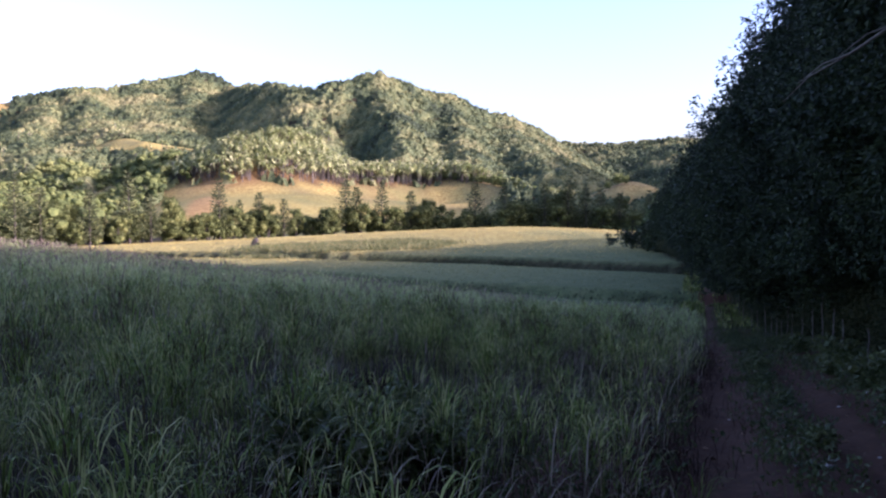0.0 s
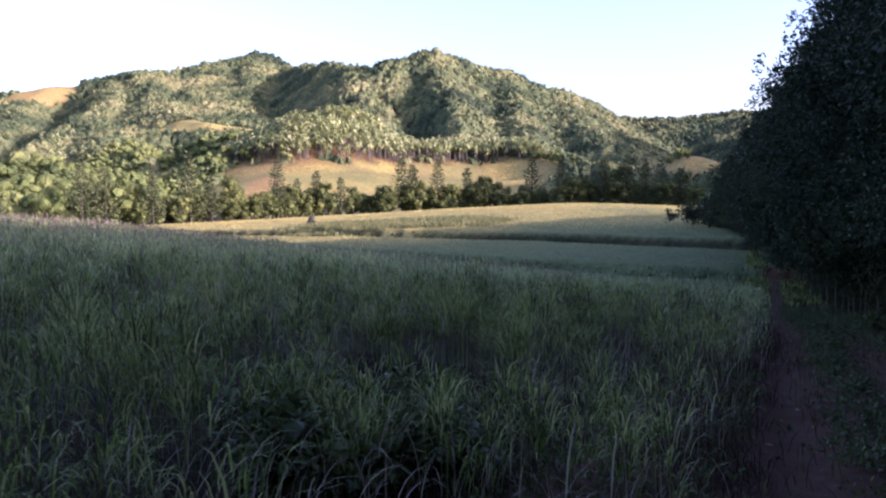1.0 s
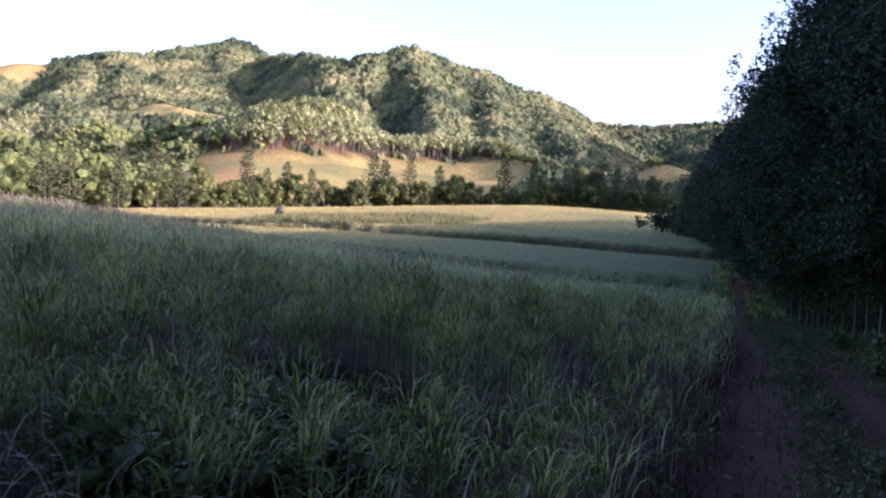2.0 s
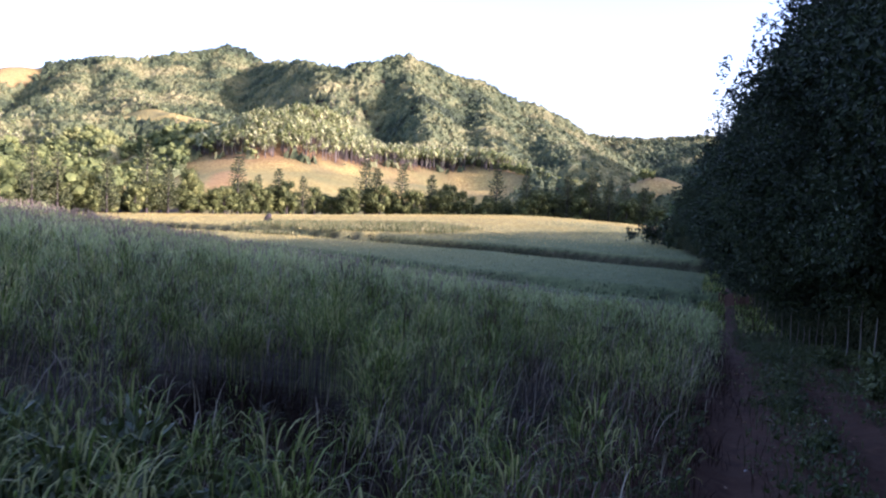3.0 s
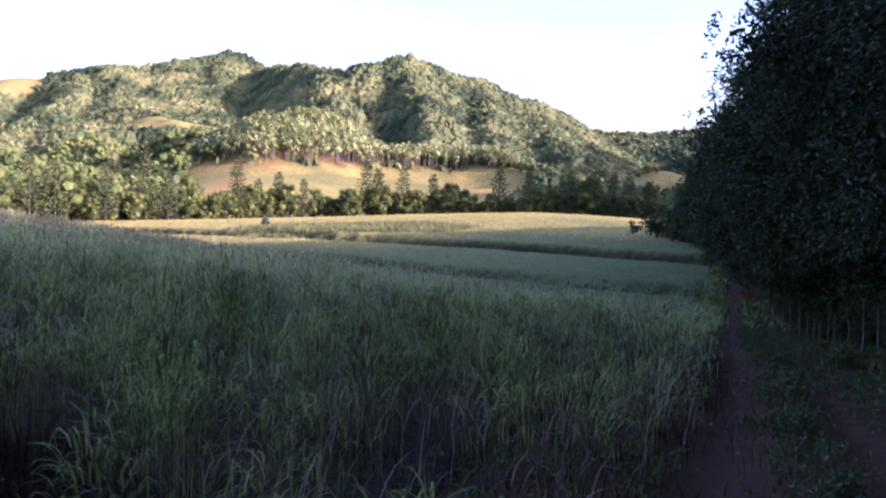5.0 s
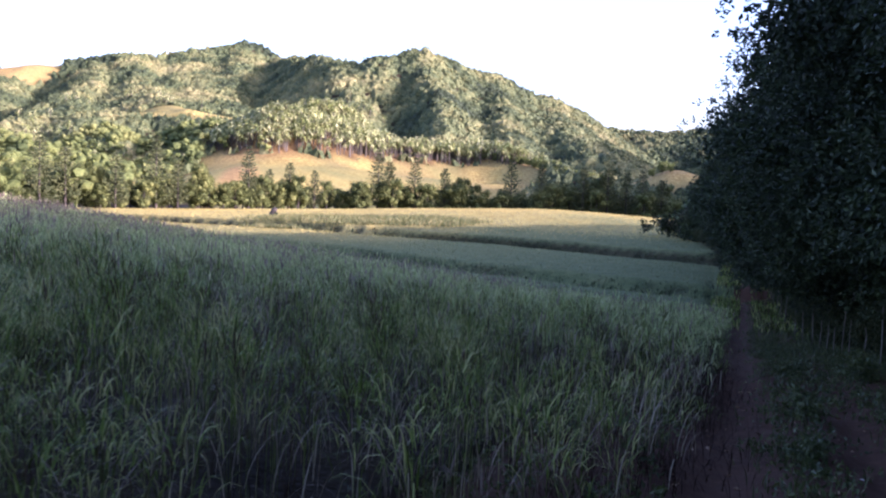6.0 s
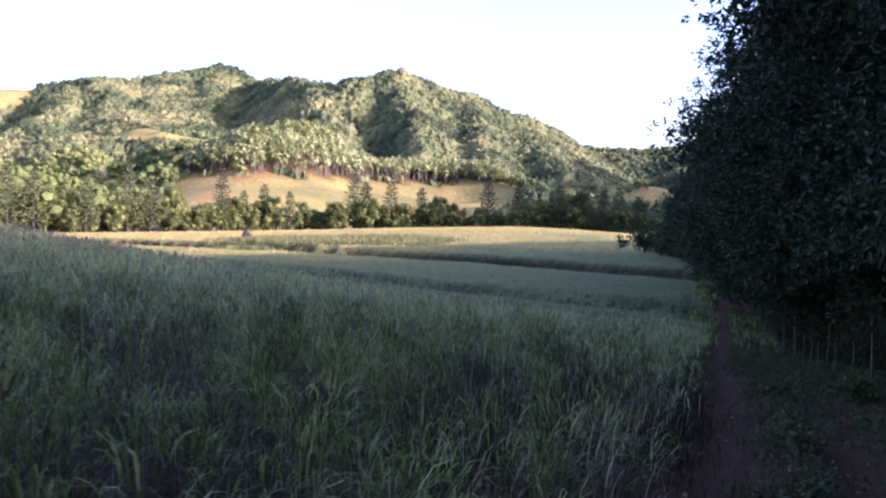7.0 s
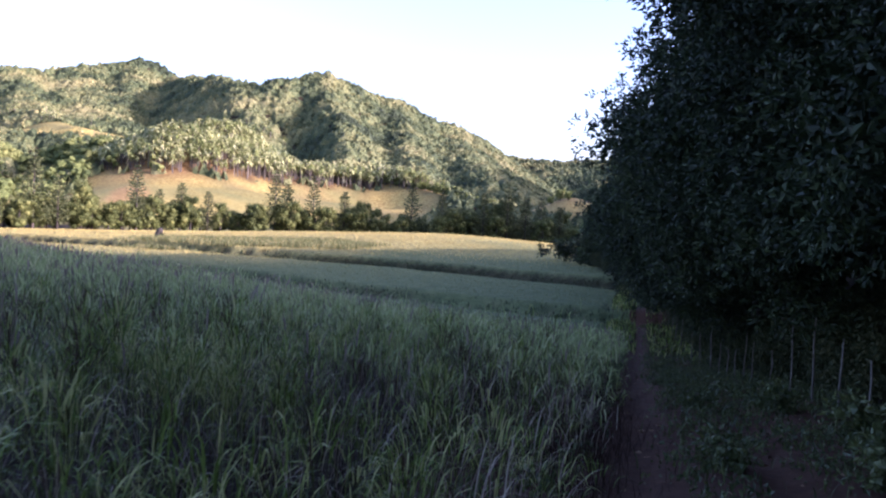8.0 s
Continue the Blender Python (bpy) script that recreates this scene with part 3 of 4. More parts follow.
    # dry bent stems and blades among the green
    x, y = scatter(40000, -12, 0.6, -1, 20, lambda x, y: in_field(x, y) * sector(x, y) * (off_path(x, y) < 12) * ((0.22 + 0.12 * smooth(0.2, 0.7, waves(x, y, 2.6, 22))) * (1 - 0.75 * worn(x, y)) + 0.1 * smooth(-2.1, -1.0, x - track_mid(y))))
    n = len(x)
    made.append(("dry_grass", blades(x, y, land(x, y) + rng.uniform(0.0, 0.5, n), rng.uniform(0.25, 0.55, n) * (1 - 0.45 * worn(x, y)), rng.uniform(0.005, 0.010, n), np.abs(rng.normal(0.5, 0.35, n)) + 0.5 * worn(x, y),
                                    np.where(rng.uniform(0, 1, n) < 0.5, rng.normal(0.0, 0.8, n), rng.uniform(0, 6.283, n)), 5, 1.2), DRY_GRASS,
                 "dry straw-coloured blades bent over in the grass"))
    # withered blades in the pit, coloured near-black for the shade inside it
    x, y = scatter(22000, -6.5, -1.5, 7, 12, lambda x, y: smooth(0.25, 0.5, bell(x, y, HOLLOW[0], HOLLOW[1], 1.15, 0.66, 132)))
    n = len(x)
    made.append(("shaded_withered_grass", blades(x, y, land(x, y) - 0.02, rng.uniform(0.12, 0.42, n), rng.uniform(0.006, 0.012, n), np.abs(rng.normal(0.6, 0.4, n)), rng.uniform(0, 6.283, n), 3, 1.2), WITHERED_SHADE,
                 "withered reddish-brown grass in the pit, darkened for the shade there"))
    # dead brown growth along the track's margin, darkened to paint its shaded gaps
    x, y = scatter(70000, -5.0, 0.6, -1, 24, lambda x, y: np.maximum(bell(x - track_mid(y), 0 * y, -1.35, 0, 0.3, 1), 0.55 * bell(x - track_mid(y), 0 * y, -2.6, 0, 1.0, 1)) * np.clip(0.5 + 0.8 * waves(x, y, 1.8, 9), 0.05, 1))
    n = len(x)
    made.append(("shaded_withered_grass", blades(x, y, land(x, y) - 0.02, rng.uniform(0.15, 0.5, n), rng.uniform(0.005, 0.010, n), np.abs(rng.normal(0.8, 0.4, n)), rng.uniform(0, 6.283, n), 3, 1.2), WITHERED_SHADE,
                 "dead brown grass at the margin of the track, darkened for its shaded gaps"))
    # straw stubble on the sunlit field
    x, y = scatter(75000, -150, -6, 70, 235, lambda x, y: np.minimum(1, 1.4 * cover_of(x, y)[0]) * (1 - smooth(0.2, 0.5, bank(x, y))) * smooth(85, 110, np.hypot(x, y)) * (terrace(x, y) > 55))
    n = len(x)
    made.append(("stubble", blades(x, y, land(x, y) - 0.03, rng.uniform(0.10, 0.30, n), rng.uniform(0.05, 0.10, n), np.abs(rng.normal(0.3, 0.2, n)), rng.uniform(0, 6.283, n), 2, 0.6),
                 STRAW, "golden dry grass on the sunlit field"))
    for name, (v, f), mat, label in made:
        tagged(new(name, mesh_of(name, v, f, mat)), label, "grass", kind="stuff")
    # flowering stems: a thin stalk and a loose plume
    x, y = scatter(12000, -46, 0, 2, 50, lambda x, y: in_field(x, y) * sector(x, y) * (terrace(x, y) < 44) * (np.hypot(x, y) < 60)
                   * (0.02 + 0.3 * smooth(7, 20, np.hypot(x, y))) * np.clip(0.7 + 0.8 * waves(x, y, 9, 15), 0.1, 1))
    n = len(x)
    d = off_path(x, y)
    az, lean = rng.uniform(0, 6.283, n), np.abs(rng.normal(0.2, 0.16, n))
    hh = rng.uniform(0.75, 1.15, n)
    s = blades(x, y, land(x, y), hh, 0.003 + 0.0005 * d, lean, az, 2, 0.3)
    tipx, tipy, tipz = s[0].reshape(n, 5, 3)[:, 4].T
    p1 = blades(tipx, tipy, tipz - 0.13, rng.uniform(0.16, 0.26, n), 0.012 + 0.0016 * d, lean + 0.1, az, 2, 0.5)
    p2 = blades(tipx, tipy, tipz - 0.10, rng.uniform(0.12, 0.22, n), 0.010 + 0.0014 * d, lean + 0.25, az + 1.8, 2, 0.5)
    v, f = join([s, p1, p2])
    tagged(new("flowering_stems", mesh_of("flowering_stems", v, f, SEED)), "pinkish-brown seed heads standing over the grass", "grass", kind="stuff")


tall_grass()


# ---- trees and leaves ----
rng = np.random.default_rng(31)


def ico(sub=1):
    bm = bmesh.new()
    bmesh.ops.create_icosphere(bm, subdivisions=sub, radius=1.0)
    bm.verts.ensure_lookup_table()
    v = np.array([q.co[:] for q in bm.verts])
    f = np.array([[q.index for q in p.verts] for p in bm.faces])
    bm.free()
    return v, f


ICO1 = ico(1)


def tube(points, radii, sides=7):
    """A tapering limb along points."""
    pts = [Vector(p) for p in points]
    vs = []
    for i, p in enumerate(pts):
        d = (pts[min(i + 1, len(pts) - 1)] - pts[max(i - 1, 0)]).normalized()
        a = d.orthogonal().normalized()
        b = d.cross(a)
        for k in range(sides):
            w = 6.2832 * k / sides
            vs.append(p + (a * math.cos(w) + b * math.sin(w)) * radii[i] * (1 + 0.08 * math.sin(3 * w + i)))
    v = np.array([q[:] for q in vs])
    f = []
    for i in range(len(pts) - 1):
        for k in range(sides):
            k2 = (k + 1) % sides
            f.append((i * sides + k, i * sides + k2, (i + 1) * sides + k2, (i + 1) * sides + k))
    v = np.vstack([v, [pts[-1][:]]])
    tip = [((len(pts) - 1) * sides + k, (len(pts) - 1) * sides + (k + 1) % sides, len(v) - 1) for k in range(sides)]
    return v, [np.array(f), np.array(tip)]


def leaves(centre, out, length, width, curl=0.3):
    """Folded, pointed leaves of two faces at the given places, growing along out."""
    n = len(centre)
    out = out / np.linalg.norm(out, axis=1, keepdims=True)
    side = np.cross(out, rng.normal(0, 1, (n, 3)))
    side /= np.linalg.norm(side, axis=1, keepdims=True) + 1e-9
    up = np.cross(side, out)
    L, Wd = length[:, None], width[:, None]
    base = centre
    tip = centre + out * L - up * L * curl * 0.4
    mid = centre + out * L * 0.45 + up * Wd * 0.12
    v = np.stack([base, mid + side * Wd / 2 + up * Wd * 0.15, tip, mid - side * Wd / 2 + up * Wd * 0.15], 1).reshape(-1, 3)
    b = (np.arange(n) * 4)[:, None]
    return v, np.concatenate([b + np.array([[0, 1, 2]]), b + np.array([[0, 2, 3]])], 0)


def lump(v, f, c, r, rough=0.22):
    k = 1 + rough * rng.normal(0, 1, len(v))
    return v * k[:, None] * np.asarray(r) + np.asarray(c), f


def leafy_crown(lumps, per_area, leaf, core=0.8, cluster=7, body=ICO1):
    """A crown from lumps (x, y, z, rx, ry, rz): a dense inner mass and clusters of leaves all over it."""
    pieces = []
    cs, os = [], []
    for (x, y, z, rx, ry, rz) in lumps:
        if body is None:
            k = 420
            if leaf > 0.2:
                pieces.append(lump(*ICO1, (x, y, z), (rx * 0.42, ry * 0.42, rz * 0.42), 0.1))
            d = rng.normal(0, 1, (k, 3))
            d /= np.linalg.norm(d, axis=1, keepdims=True)
            pieces.append(leaves(d * np.array([rx, ry, rz]) * rng.uniform(0.25, 0.72, (k, 1)) + (x, y, z), rng.normal(0, 1, (k, 3)), np.full(k, rx * 0.15), np.full(k, rx * 0.085)))
        else:
            pieces.append(lump(*body, (x, y, z), (rx * core, ry * core, rz * core), 0.13))
        n = max(4, int(per_area * 12.6 * (rx * ry + ry * rz + rx * rz) / 3))
        d = rng.normal(0, 1, (n, 3))
        d /= np.linalg.norm(d, axis=1, keepdims=True)
        p = d * np.array([rx, ry, rz]) * rng.uniform(0.72, 1.12, (n, 1)) + (x, y, z)
        hid = np.zeros(n, bool)
        for (a, b, c, ra, rb, rc) in lumps:
            hid |= (((p - (a, b, c)) / (ra, rb, rc)) ** 2).sum(1) < 0.5
        p, d = p[~hid], d[~hid]
        cs.append(np.repeat(p, cluster, 0))
        os.append(np.repeat(d, cluster, 0) * 0.75)
    c, o = np.concatenate(cs), np.concatenate(os)
    n = len(c)
    o = o + rng.normal(0, 0.62, (n, 3)) + np.array([0, 0, -0.12])
    c = c + rng.normal(0, leaf * 0.45, (n, 3))
    ln = leaf * rng.uniform(0.7, 1.25, n)
    pieces.append(leaves(c, o, ln, ln * rng.uniform(0.40, 0.55, n)))
    return join(pieces)


def limbs(height, spread, r, count, lean=0.0):
    """A trunk that forks into limbs."""
    pts = [(0, 0, -0.3), (0.06 * lean, 0.05, height * 0.25), (0.4 * lean, 0.1, height * 0.5), (0.9 * lean, 0, height * 0.8)]
    pieces = [tube(pts, [r * 1.25, r, r * 0.75, r * 0.3], 9)]
    for i in range(count):
        a = 6.283 * i / count + rng.uniform(-0.4, 0.4)
        s = height * rng.uniform(0.18, 0.5)
        e = spread * rng.uniform(0.6, 0.95)
        x0 = lean * 0.3
        pieces.append(tube([(x0, 0, s), (x0 + math.cos(a) * e * 0.4, math.sin(a) * e * 0.4, s + height * 0.12),
                            (x0 + math.cos(a) * e * 0.75, math.sin(a) * e * 0.75, s + height * 0.24), (x0 + math.cos(a) * e, math.sin(a) * e, s + height * 0.3)],
                           [r * 0.5, r * 0.38, r * 0.22, r * 0.06], 6))
    return join(pieces)


def hedge_lumps(height, rad, low, n, squash=1.0, full=0.55, lean=0.0):
    """Lumps of an old hedge tree: a deep, bulging crown that leans to the light over the track, filled evenly."""
    out = []
    for i in range(n):
        a = 2.39996 * i + rng.uniform(-0.3, 0.3)
        u = (i + rng.uniform(0, 1)) / n
        z = low + (height - low) * u
        prof = 0.42 + 0.58 * math.cos((u - full) / max(full, 1 - full) * 1.45)
        d = rad * prof * rng.uniform(0.58, 1.0)
        r = rng.uniform(0.75, 1.25)
        out.append((math.cos(a) * d * squash + lean * max(0.0, math.sin(3.14 * (0.2 + 0.8 * u))), math.sin(a) * d, z, r, r, r * rng.uniform(0.75, 1.0)))
    return out


def hedge_tree(leaf, density, height=12.5, rad=3.6, low=1.6, n=46, full=0.55, lean=0.0, body=None):
    t = thing("hedge_tree", "tall dark evergreen tree of the dense hedgerow beside the track and its added, unseen back rows", "tree", "hedgerow trees")
    v, f = limbs(height, rad, 0.24, 6, -0.5)
    part("trunk", mesh_of("hedge_trunk", v, f, BARK, True), t, "dark brown bark")
    v, f = leafy_crown(hedge_lumps(height, rad, low, n, 1.0, full, lean), density, leaf, 0.8 if leaf > 0.4 else 0.66, 9, body)
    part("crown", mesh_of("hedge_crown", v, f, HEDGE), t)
    return t


near_kinds = [hedge_tree(0.105, 9.0, 11.0, 3.4, 2.2, 74, 0.28, -1.5) for _ in range(2)]
far_kinds = [hedge_tree(0.24, 2.8, 12.0, 3.4, 2.2, 64, 0.45, -1.3) for _ in range(2)]
# Trees for unseen rows behind the hedge, solid inside to block the sun.
blocker_kinds = [hedge_tree(0.55, 0.3, 14.5, 4.2, 0.8, 40, body=ICO1)]
used = set()


def place(kind, x, y, turn, size, sink=0.0, tall=1.0):
    m = pose(x, y, float(land(x, y)) - sink, 0, 0, turn) @ Matrix.Diagonal((size, size, size * tall, 1))
    if kind.name in used:
        ob = copy_thing(kind, pose(0, 0, 0))
        ob.matrix_basis = m
    else:
        ob = kind
        ob.matrix_basis = m
        used.add(kind.name)
    return ob


def blocker_size(y):
    """Size of the unseen added trees, set by where their shade should end."""
    return float(np.interp(y, [75, 88, 102, 128, 143, 152, 190, 200], [1.0, 0.72, 0.68, 0.52, 0.4, 0.3, 0.5, 1.1]))


# Trees below y = 2 stand unseen behind the start, added and enlarged to block light.
row_y = [-34, -27, -20, -13.5, -7.5, -2.0, 3.2, 8.6, 13.8, 18.6, 23.2, 28.2, 33.6, 39.2, 45.2, 51.5, 58.5, 66, 74, 83, 93, 104]
for i, y in enumerate(row_y):
    x = hedge_edge(y) + float(np.interp(y, [12, 16, 18.6, 23.2, 28.2, 33.6, 39.2, 45, 60, 66], [3.2, 2.9, 2.4, 1.7, 1.2, 1.15, 1.3, 1.4, 1.4, 2.2])) + rng.uniform(-0.12, 0.15)
    place((near_kinds if -3 < y < 42 else far_kinds)[i % 2], x, y, rng.uniform(-28, 28), rng.uniform(0.9, 1.04) * (1.3 if y < 2 else 1 if y < 60 else 0.95 if y < 80 else 0.8), 0.0, 0.97 if 22 < y < 60 else 1.0)
# First unseen row, added behind the hedge to keep sun off the field.
for i, y in enumerate([-42, -32, -22, -12, -3, 6, 14, 22, 31, 40, 50, 61, 73, 86, 100]):
    place(blocker_kinds[0], hedge_edge(y) + 7.5 + rng.uniform(-0.8, 0.8), y, rng.uniform(0, 360), rng.uniform(0.92, 1.1) * blocker_size(y))


def light_tree():
    t = thing("broadleaf_tree", "lighter green broadleaf tree at the far end of the hedge", "tree")
    part("trunk", mesh_of("light_trunk", *limbs(8, 3.5, 0.22, 6), BARK, True), t)
    v, f = leafy_crown(hedge_lumps(9.5, 4.2, 1.2, 46), 1.6, 0.34)
    part("crown", mesh_of("light_crown", v, f, HEDGE_LIGHT), t)
    place(t, -6.5, 122, 20, 0.72)
    place(t, -1.0, 131, 140, 0.75)


light_tree()


def shrub_kind(leaf, density, mat, name, label, group):
    t = thing(name, label, "shrub", group)
    for a in (0.3, 2.4, 4.5):
        part("stem", mesh_of("shrub_stem", *tube([(0, 0, -0.1), (math.cos(a) * 0.25, math.sin(a) * 0.25, 0.6), (math.cos(a) * 0.5, math.sin(a) * 0.5, 1.2)], [0.03, 0.022, 0.008], 5), BARK, True), t)
    lumps = [(rng.normal(0, 0.5), rng.normal(0, 0.5), rng.uniform(0.35, 1.5), *(rng.uniform(0.3, 0.55, 3))) for _ in range(13)]
    v, f = leafy_crown(lumps, density, leaf, 0.5, 9, None)
    part("foliage", mesh_of("shrub_foliage", v, f, mat), t)
    return t


under = [shrub_kind(0.10, 8.0, UNDERGROWTH, "undergrowth_shrub", "dark leafy shrub growing under the hedge trees, back rows added unseen to block sun", "undergrowth") for _ in range(2)]
for i, y in enumerate(np.arange(0.0, 112, 1.2)):
    y = float(y + rng.uniform(-0.5, 0.5))
    place(under[i % 2], hedge_edge(y) + rng.uniform(0.8, 1.5), y, rng.uniform(0, 360), rng.uniform(0.75, 1.2))
# Unseen shrubs farther back, added to stop low sun leaking under the crowns.
for i, y in enumerate(np.arange(-36, 110, 1.5)):
    place(under[i % 2], hedge_edge(float(y)) + rng.uniform(4.0, 6.0), float(y), rng.uniform(0, 360), rng.uniform(1.5, 2.2))
# Further unseen tree rows, added to shade the field and the valley trees.
for i, y in enumerate(np.arange(-46, 124, 5.0)):
    place(blocker_kinds[0], hedge_edge(float(y)) + 12 + 3 * (i % 2) + rng.uniform(-1, 1), float(y), rng.uniform(0, 360), rng.uniform(0.95, 1.05) * blocker_size(y))
for i, y in enumerate(np.arange(-14, 92, 5.0)):
    place(blocker_kinds[0], hedge_edge(float(y)) + 19 + rng.uniform(-1, 1), float(y), rng.uniform(0, 360), rng.uniform(0.95, 1.1) * blocker_size(y))
for i in range(34):
    y = 94 + 5.6 * i
    if y < 150 or y > 196:
        place(blocker_kinds[0], 10 + 6 * (i % 2) + rng.uniform(-1, 1), y, rng.uniform(0, 360), rng.uniform(0.95, 1.05) * blocker_size(y))
# One more unseen shrub row, added to close gaps against the sun.
for i, y in enumerate(np.arange(-6, 50, 1.5)):
    place(under[i % 2], hedge_edge(float(y)) + rng.uniform(7.5, 10.0), float(y), rng.uniform(0, 360), rng.uniform(1.9, 2.5))
edge_bush = shrub_kind(0.3, 4, HEDGE, "field_bush", "low dark bush at the field's end of the hedge", "")
place(edge_bush, -11.0, 118.0, 40, 1.6)
place(edge_bush, -8.0, 114.0, 140, 1.9)
place(edge_bush, -6.0, 108.0, 240, 2.0)


# ---- fence stakes ----
def stake_kind(k, h):
    ob = new("fence_stake", mesh_of("fence_stake", *tube([(0, 0, -0.25), (0.015, 0.01, h * 0.35), (-0.01, 0.02, h * 0.7), (0.02 * (k - 1), 0, h)], [0.020, 0.018, 0.016, 0.011], 7), PALE_WOOD, True))
    return tagged(ob, "thin pale weathered wooden stake of an old fence", "fence stake", "fence stakes")


stakes = [stake_kind(k, h) for k, h in enumerate((1.45, 1.15, 0.95))]
plan = [(3.45, 17.4, 1), (3.2, 22.5, 2), (3.19, 26.3, 0), (3.0, 30.0, 2), (2.9, 32.5, 1), (2.6, 36.0, 2), (2.15, 42, 0), (2.0, 45, 1), (1.75, 49, 0),
        (1.6, 52, 0), (1.5, 55, 1), (1.3, 57, 0), (1.2, 60, 0), (1.0, 63, 1), (0.6, 67, 0), (2.85, 33.9, 0), (2.5, 37.5, 1), (2.35, 39.2, 0), (3.35, 19.8, 2), (3.25, 24.4, 1), (3.1, 28.1, 0), (2.7, 35.0, 2)]
for x, y, k in plan:
    place(stakes[k], x, y, rng.uniform(0, 360), rng.uniform(0.9, 1.15))


# ---- dead branches in the hedge ----
def dead_branch(points, r):
    v, f = [], None
    pieces = [tube(points, [r * (1 - 0.8 * i / (len(points) - 1)) for i in range(len(points))], 6)]
    p = [Vector(q) for q in points]
    for i in (1, 2, 3):
        a, d = p[i], (p[min(i + 1, len(p) - 1)] - p[i - 1]).normalized()
        e = a + d * 0.5 + Vector((rng.uniform(-0.3, 0.3), rng.uniform(-0.3, 0.3), rng.uniform(-0.1, 0.5)))
        pieces.append(tube([a, (a + e) / 2 + Vector((0, 0, 0.06)), e], [r * 0.45, r * 0.3, r * 0.1], 5))
    ob = new("dead_branch", mesh_of("dead_branch", *join(pieces), DEAD_WOOD, True))
    return tagged(ob, "bare pale dead branch sticking out of the hedge", "branch", "dead branches")


dead_branch([(3.9, 9.2, 4.6), (2.6, 9.5, 4.05), (1.9, 9.8, 3.75), (1.5, 10.0, 3.5), (1.1, 10.2, 3.3), (0.85, 10.4, 3.05)], 0.026)
dead_branch([(4.4, 22.2, 0.9), (3.6, 22.3, 1.7), (3.0, 22.4, 2.1), (2.6, 22.5, 2.25), (2.1, 22.5, 2.32), (1.7, 22.6, 2.3)], 0.038)


# ---- weeds, litter and stones by the track ----
rng = np.random.default_rng(32)


def verge():
    def weeds(x, y, size, cl=9, ln=0.07):
        n = len(x)
        z = track_z(x, y)
        c = np.repeat(np.stack([x, y, z], -1), cl, 0)
        o = rng.normal(0, 0.6, (n * cl, 3)) + np.array([0, 0, 0.75])
        hh = np.repeat(size, cl) * rng.uniform(0.1, 1, n * cl)
        c = c + np.stack([rng.normal(0, 0.05, n * cl), rng.normal(0, 0.05, n * cl), hh], -1)
        le = ln * rng.uniform(0.6, 1.3, n * cl)
        return leaves(c, o, le, le * rng.uniform(0.4, 0.6, n * cl))

    def crown(x, y):
        d = x - track_mid(y)
        patch = 0.48 + 0.9 * waves(x, y, 1.4, 16)
        mid = 0.95 * np.exp(-((d + 0.03) / 0.36) ** 2) * np.clip(patch + 0.15, 0, 1)
        right = smooth(0.9, 1.2, d) * np.clip(patch + 0.05, 0, 1) * 0.65
        left = smooth(-1.0, -1.2, d) * 0.4
        mid = np.maximum(mid, 0.75 * smooth(15, 27, y) * smooth(-0.5, -0.25, d) * np.clip(patch + 0.2, 0, 1))
        return np.clip(mid + right + left, 0, 1)

    x, y = scatter(26000, -2.0, 4.6, -1, 46, lambda x, y: crown(x, y) * np.clip(1.2 - y / 50, 0.3, 1))
    tagged(new("verge_weeds", mesh_of("verge_weeds", *weeds(x, y, rng.uniform(0.04, 0.24, len(x)), 7, 0.06), WEED)), "low green weeds between and beside the ruts", "weeds", kind="stuff")
    x, y = scatter(34000, -2.0, 5.0, -1, 60, lambda x, y: np.clip(crown(x, y) + 0.5 * smooth(40, 54, y) * (np.abs(x - track_mid(y) + 0.4) > 0.3), 0, 1))
    n = len(x)
    tagged(new("verge_grass", mesh_of("verge_grass", *blades(x, y, track_z(x, y) - 0.01, rng.uniform(0.06, 0.24, n), rng.uniform(0.005, 0.010, n) * (1 + y.clip(0) / 16), np.abs(rng.normal(0.3, 0.25, n)), rng.uniform(0, 6.283, n), 3, 1.0), WEED)),
           "short tufts of green grass on the track's crown", "grass", kind="stuff")
    x, y = scatter(16000, -3.5, 3.6, 42, 80, lambda x, y: smooth(42, 50, y) * (x < hedge_edge(y) + 0.8) * (x > track_mid(y) - 2.2) * (np.abs(x - track_mid(y) + 0.4) > 0.3) * np.clip(0.6 + 0.8 * waves(x, y, 4, 5), 0.1, 1))
    n = len(x)
    tagged(new("verge_grass", mesh_of("verge_grass", *blades(x, y, land(x, y) - 0.05, rng.uniform(0.25, 0.6, n), rng.uniform(0.03, 0.06, n), np.abs(rng.normal(0.5, 0.3, n)), rng.uniform(0, 6.283, n), 3, 1.2), GRASS)),
           "rank grass closing over the far end of the track", "grass", kind="stuff")
    x, y = scatter(19000, -0.5, 7.5, -1, 34, lambda x, y: smooth(0.9, 2.6, x - track_mid(y)) * np.clip(0.6 + 0.6 * waves(x, y, 1.9, 17), 0.1, 1) + 0.07 * (np.abs(x - track_mid(y)) < 1.2))
    n = len(x)
    zz = np.where(x - track_mid(y) < 2.6, track_z(x, y), land(x, y)) + 0.015
    ln = rng.uniform(0.035, 0.10, n)
    o = np.stack([rng.normal(0, 1, n), rng.normal(0, 1, n), rng.normal(0, 0.22, n)], -1)
    tagged(new("leaf_litter", mesh_of("leaf_litter", *leaves(np.stack([x, y, zz], -1), o, ln, ln * 0.45, 0.1), LITTER)), "brown fallen leaves under the hedge", "leaf litter", kind="stuff")


verge()


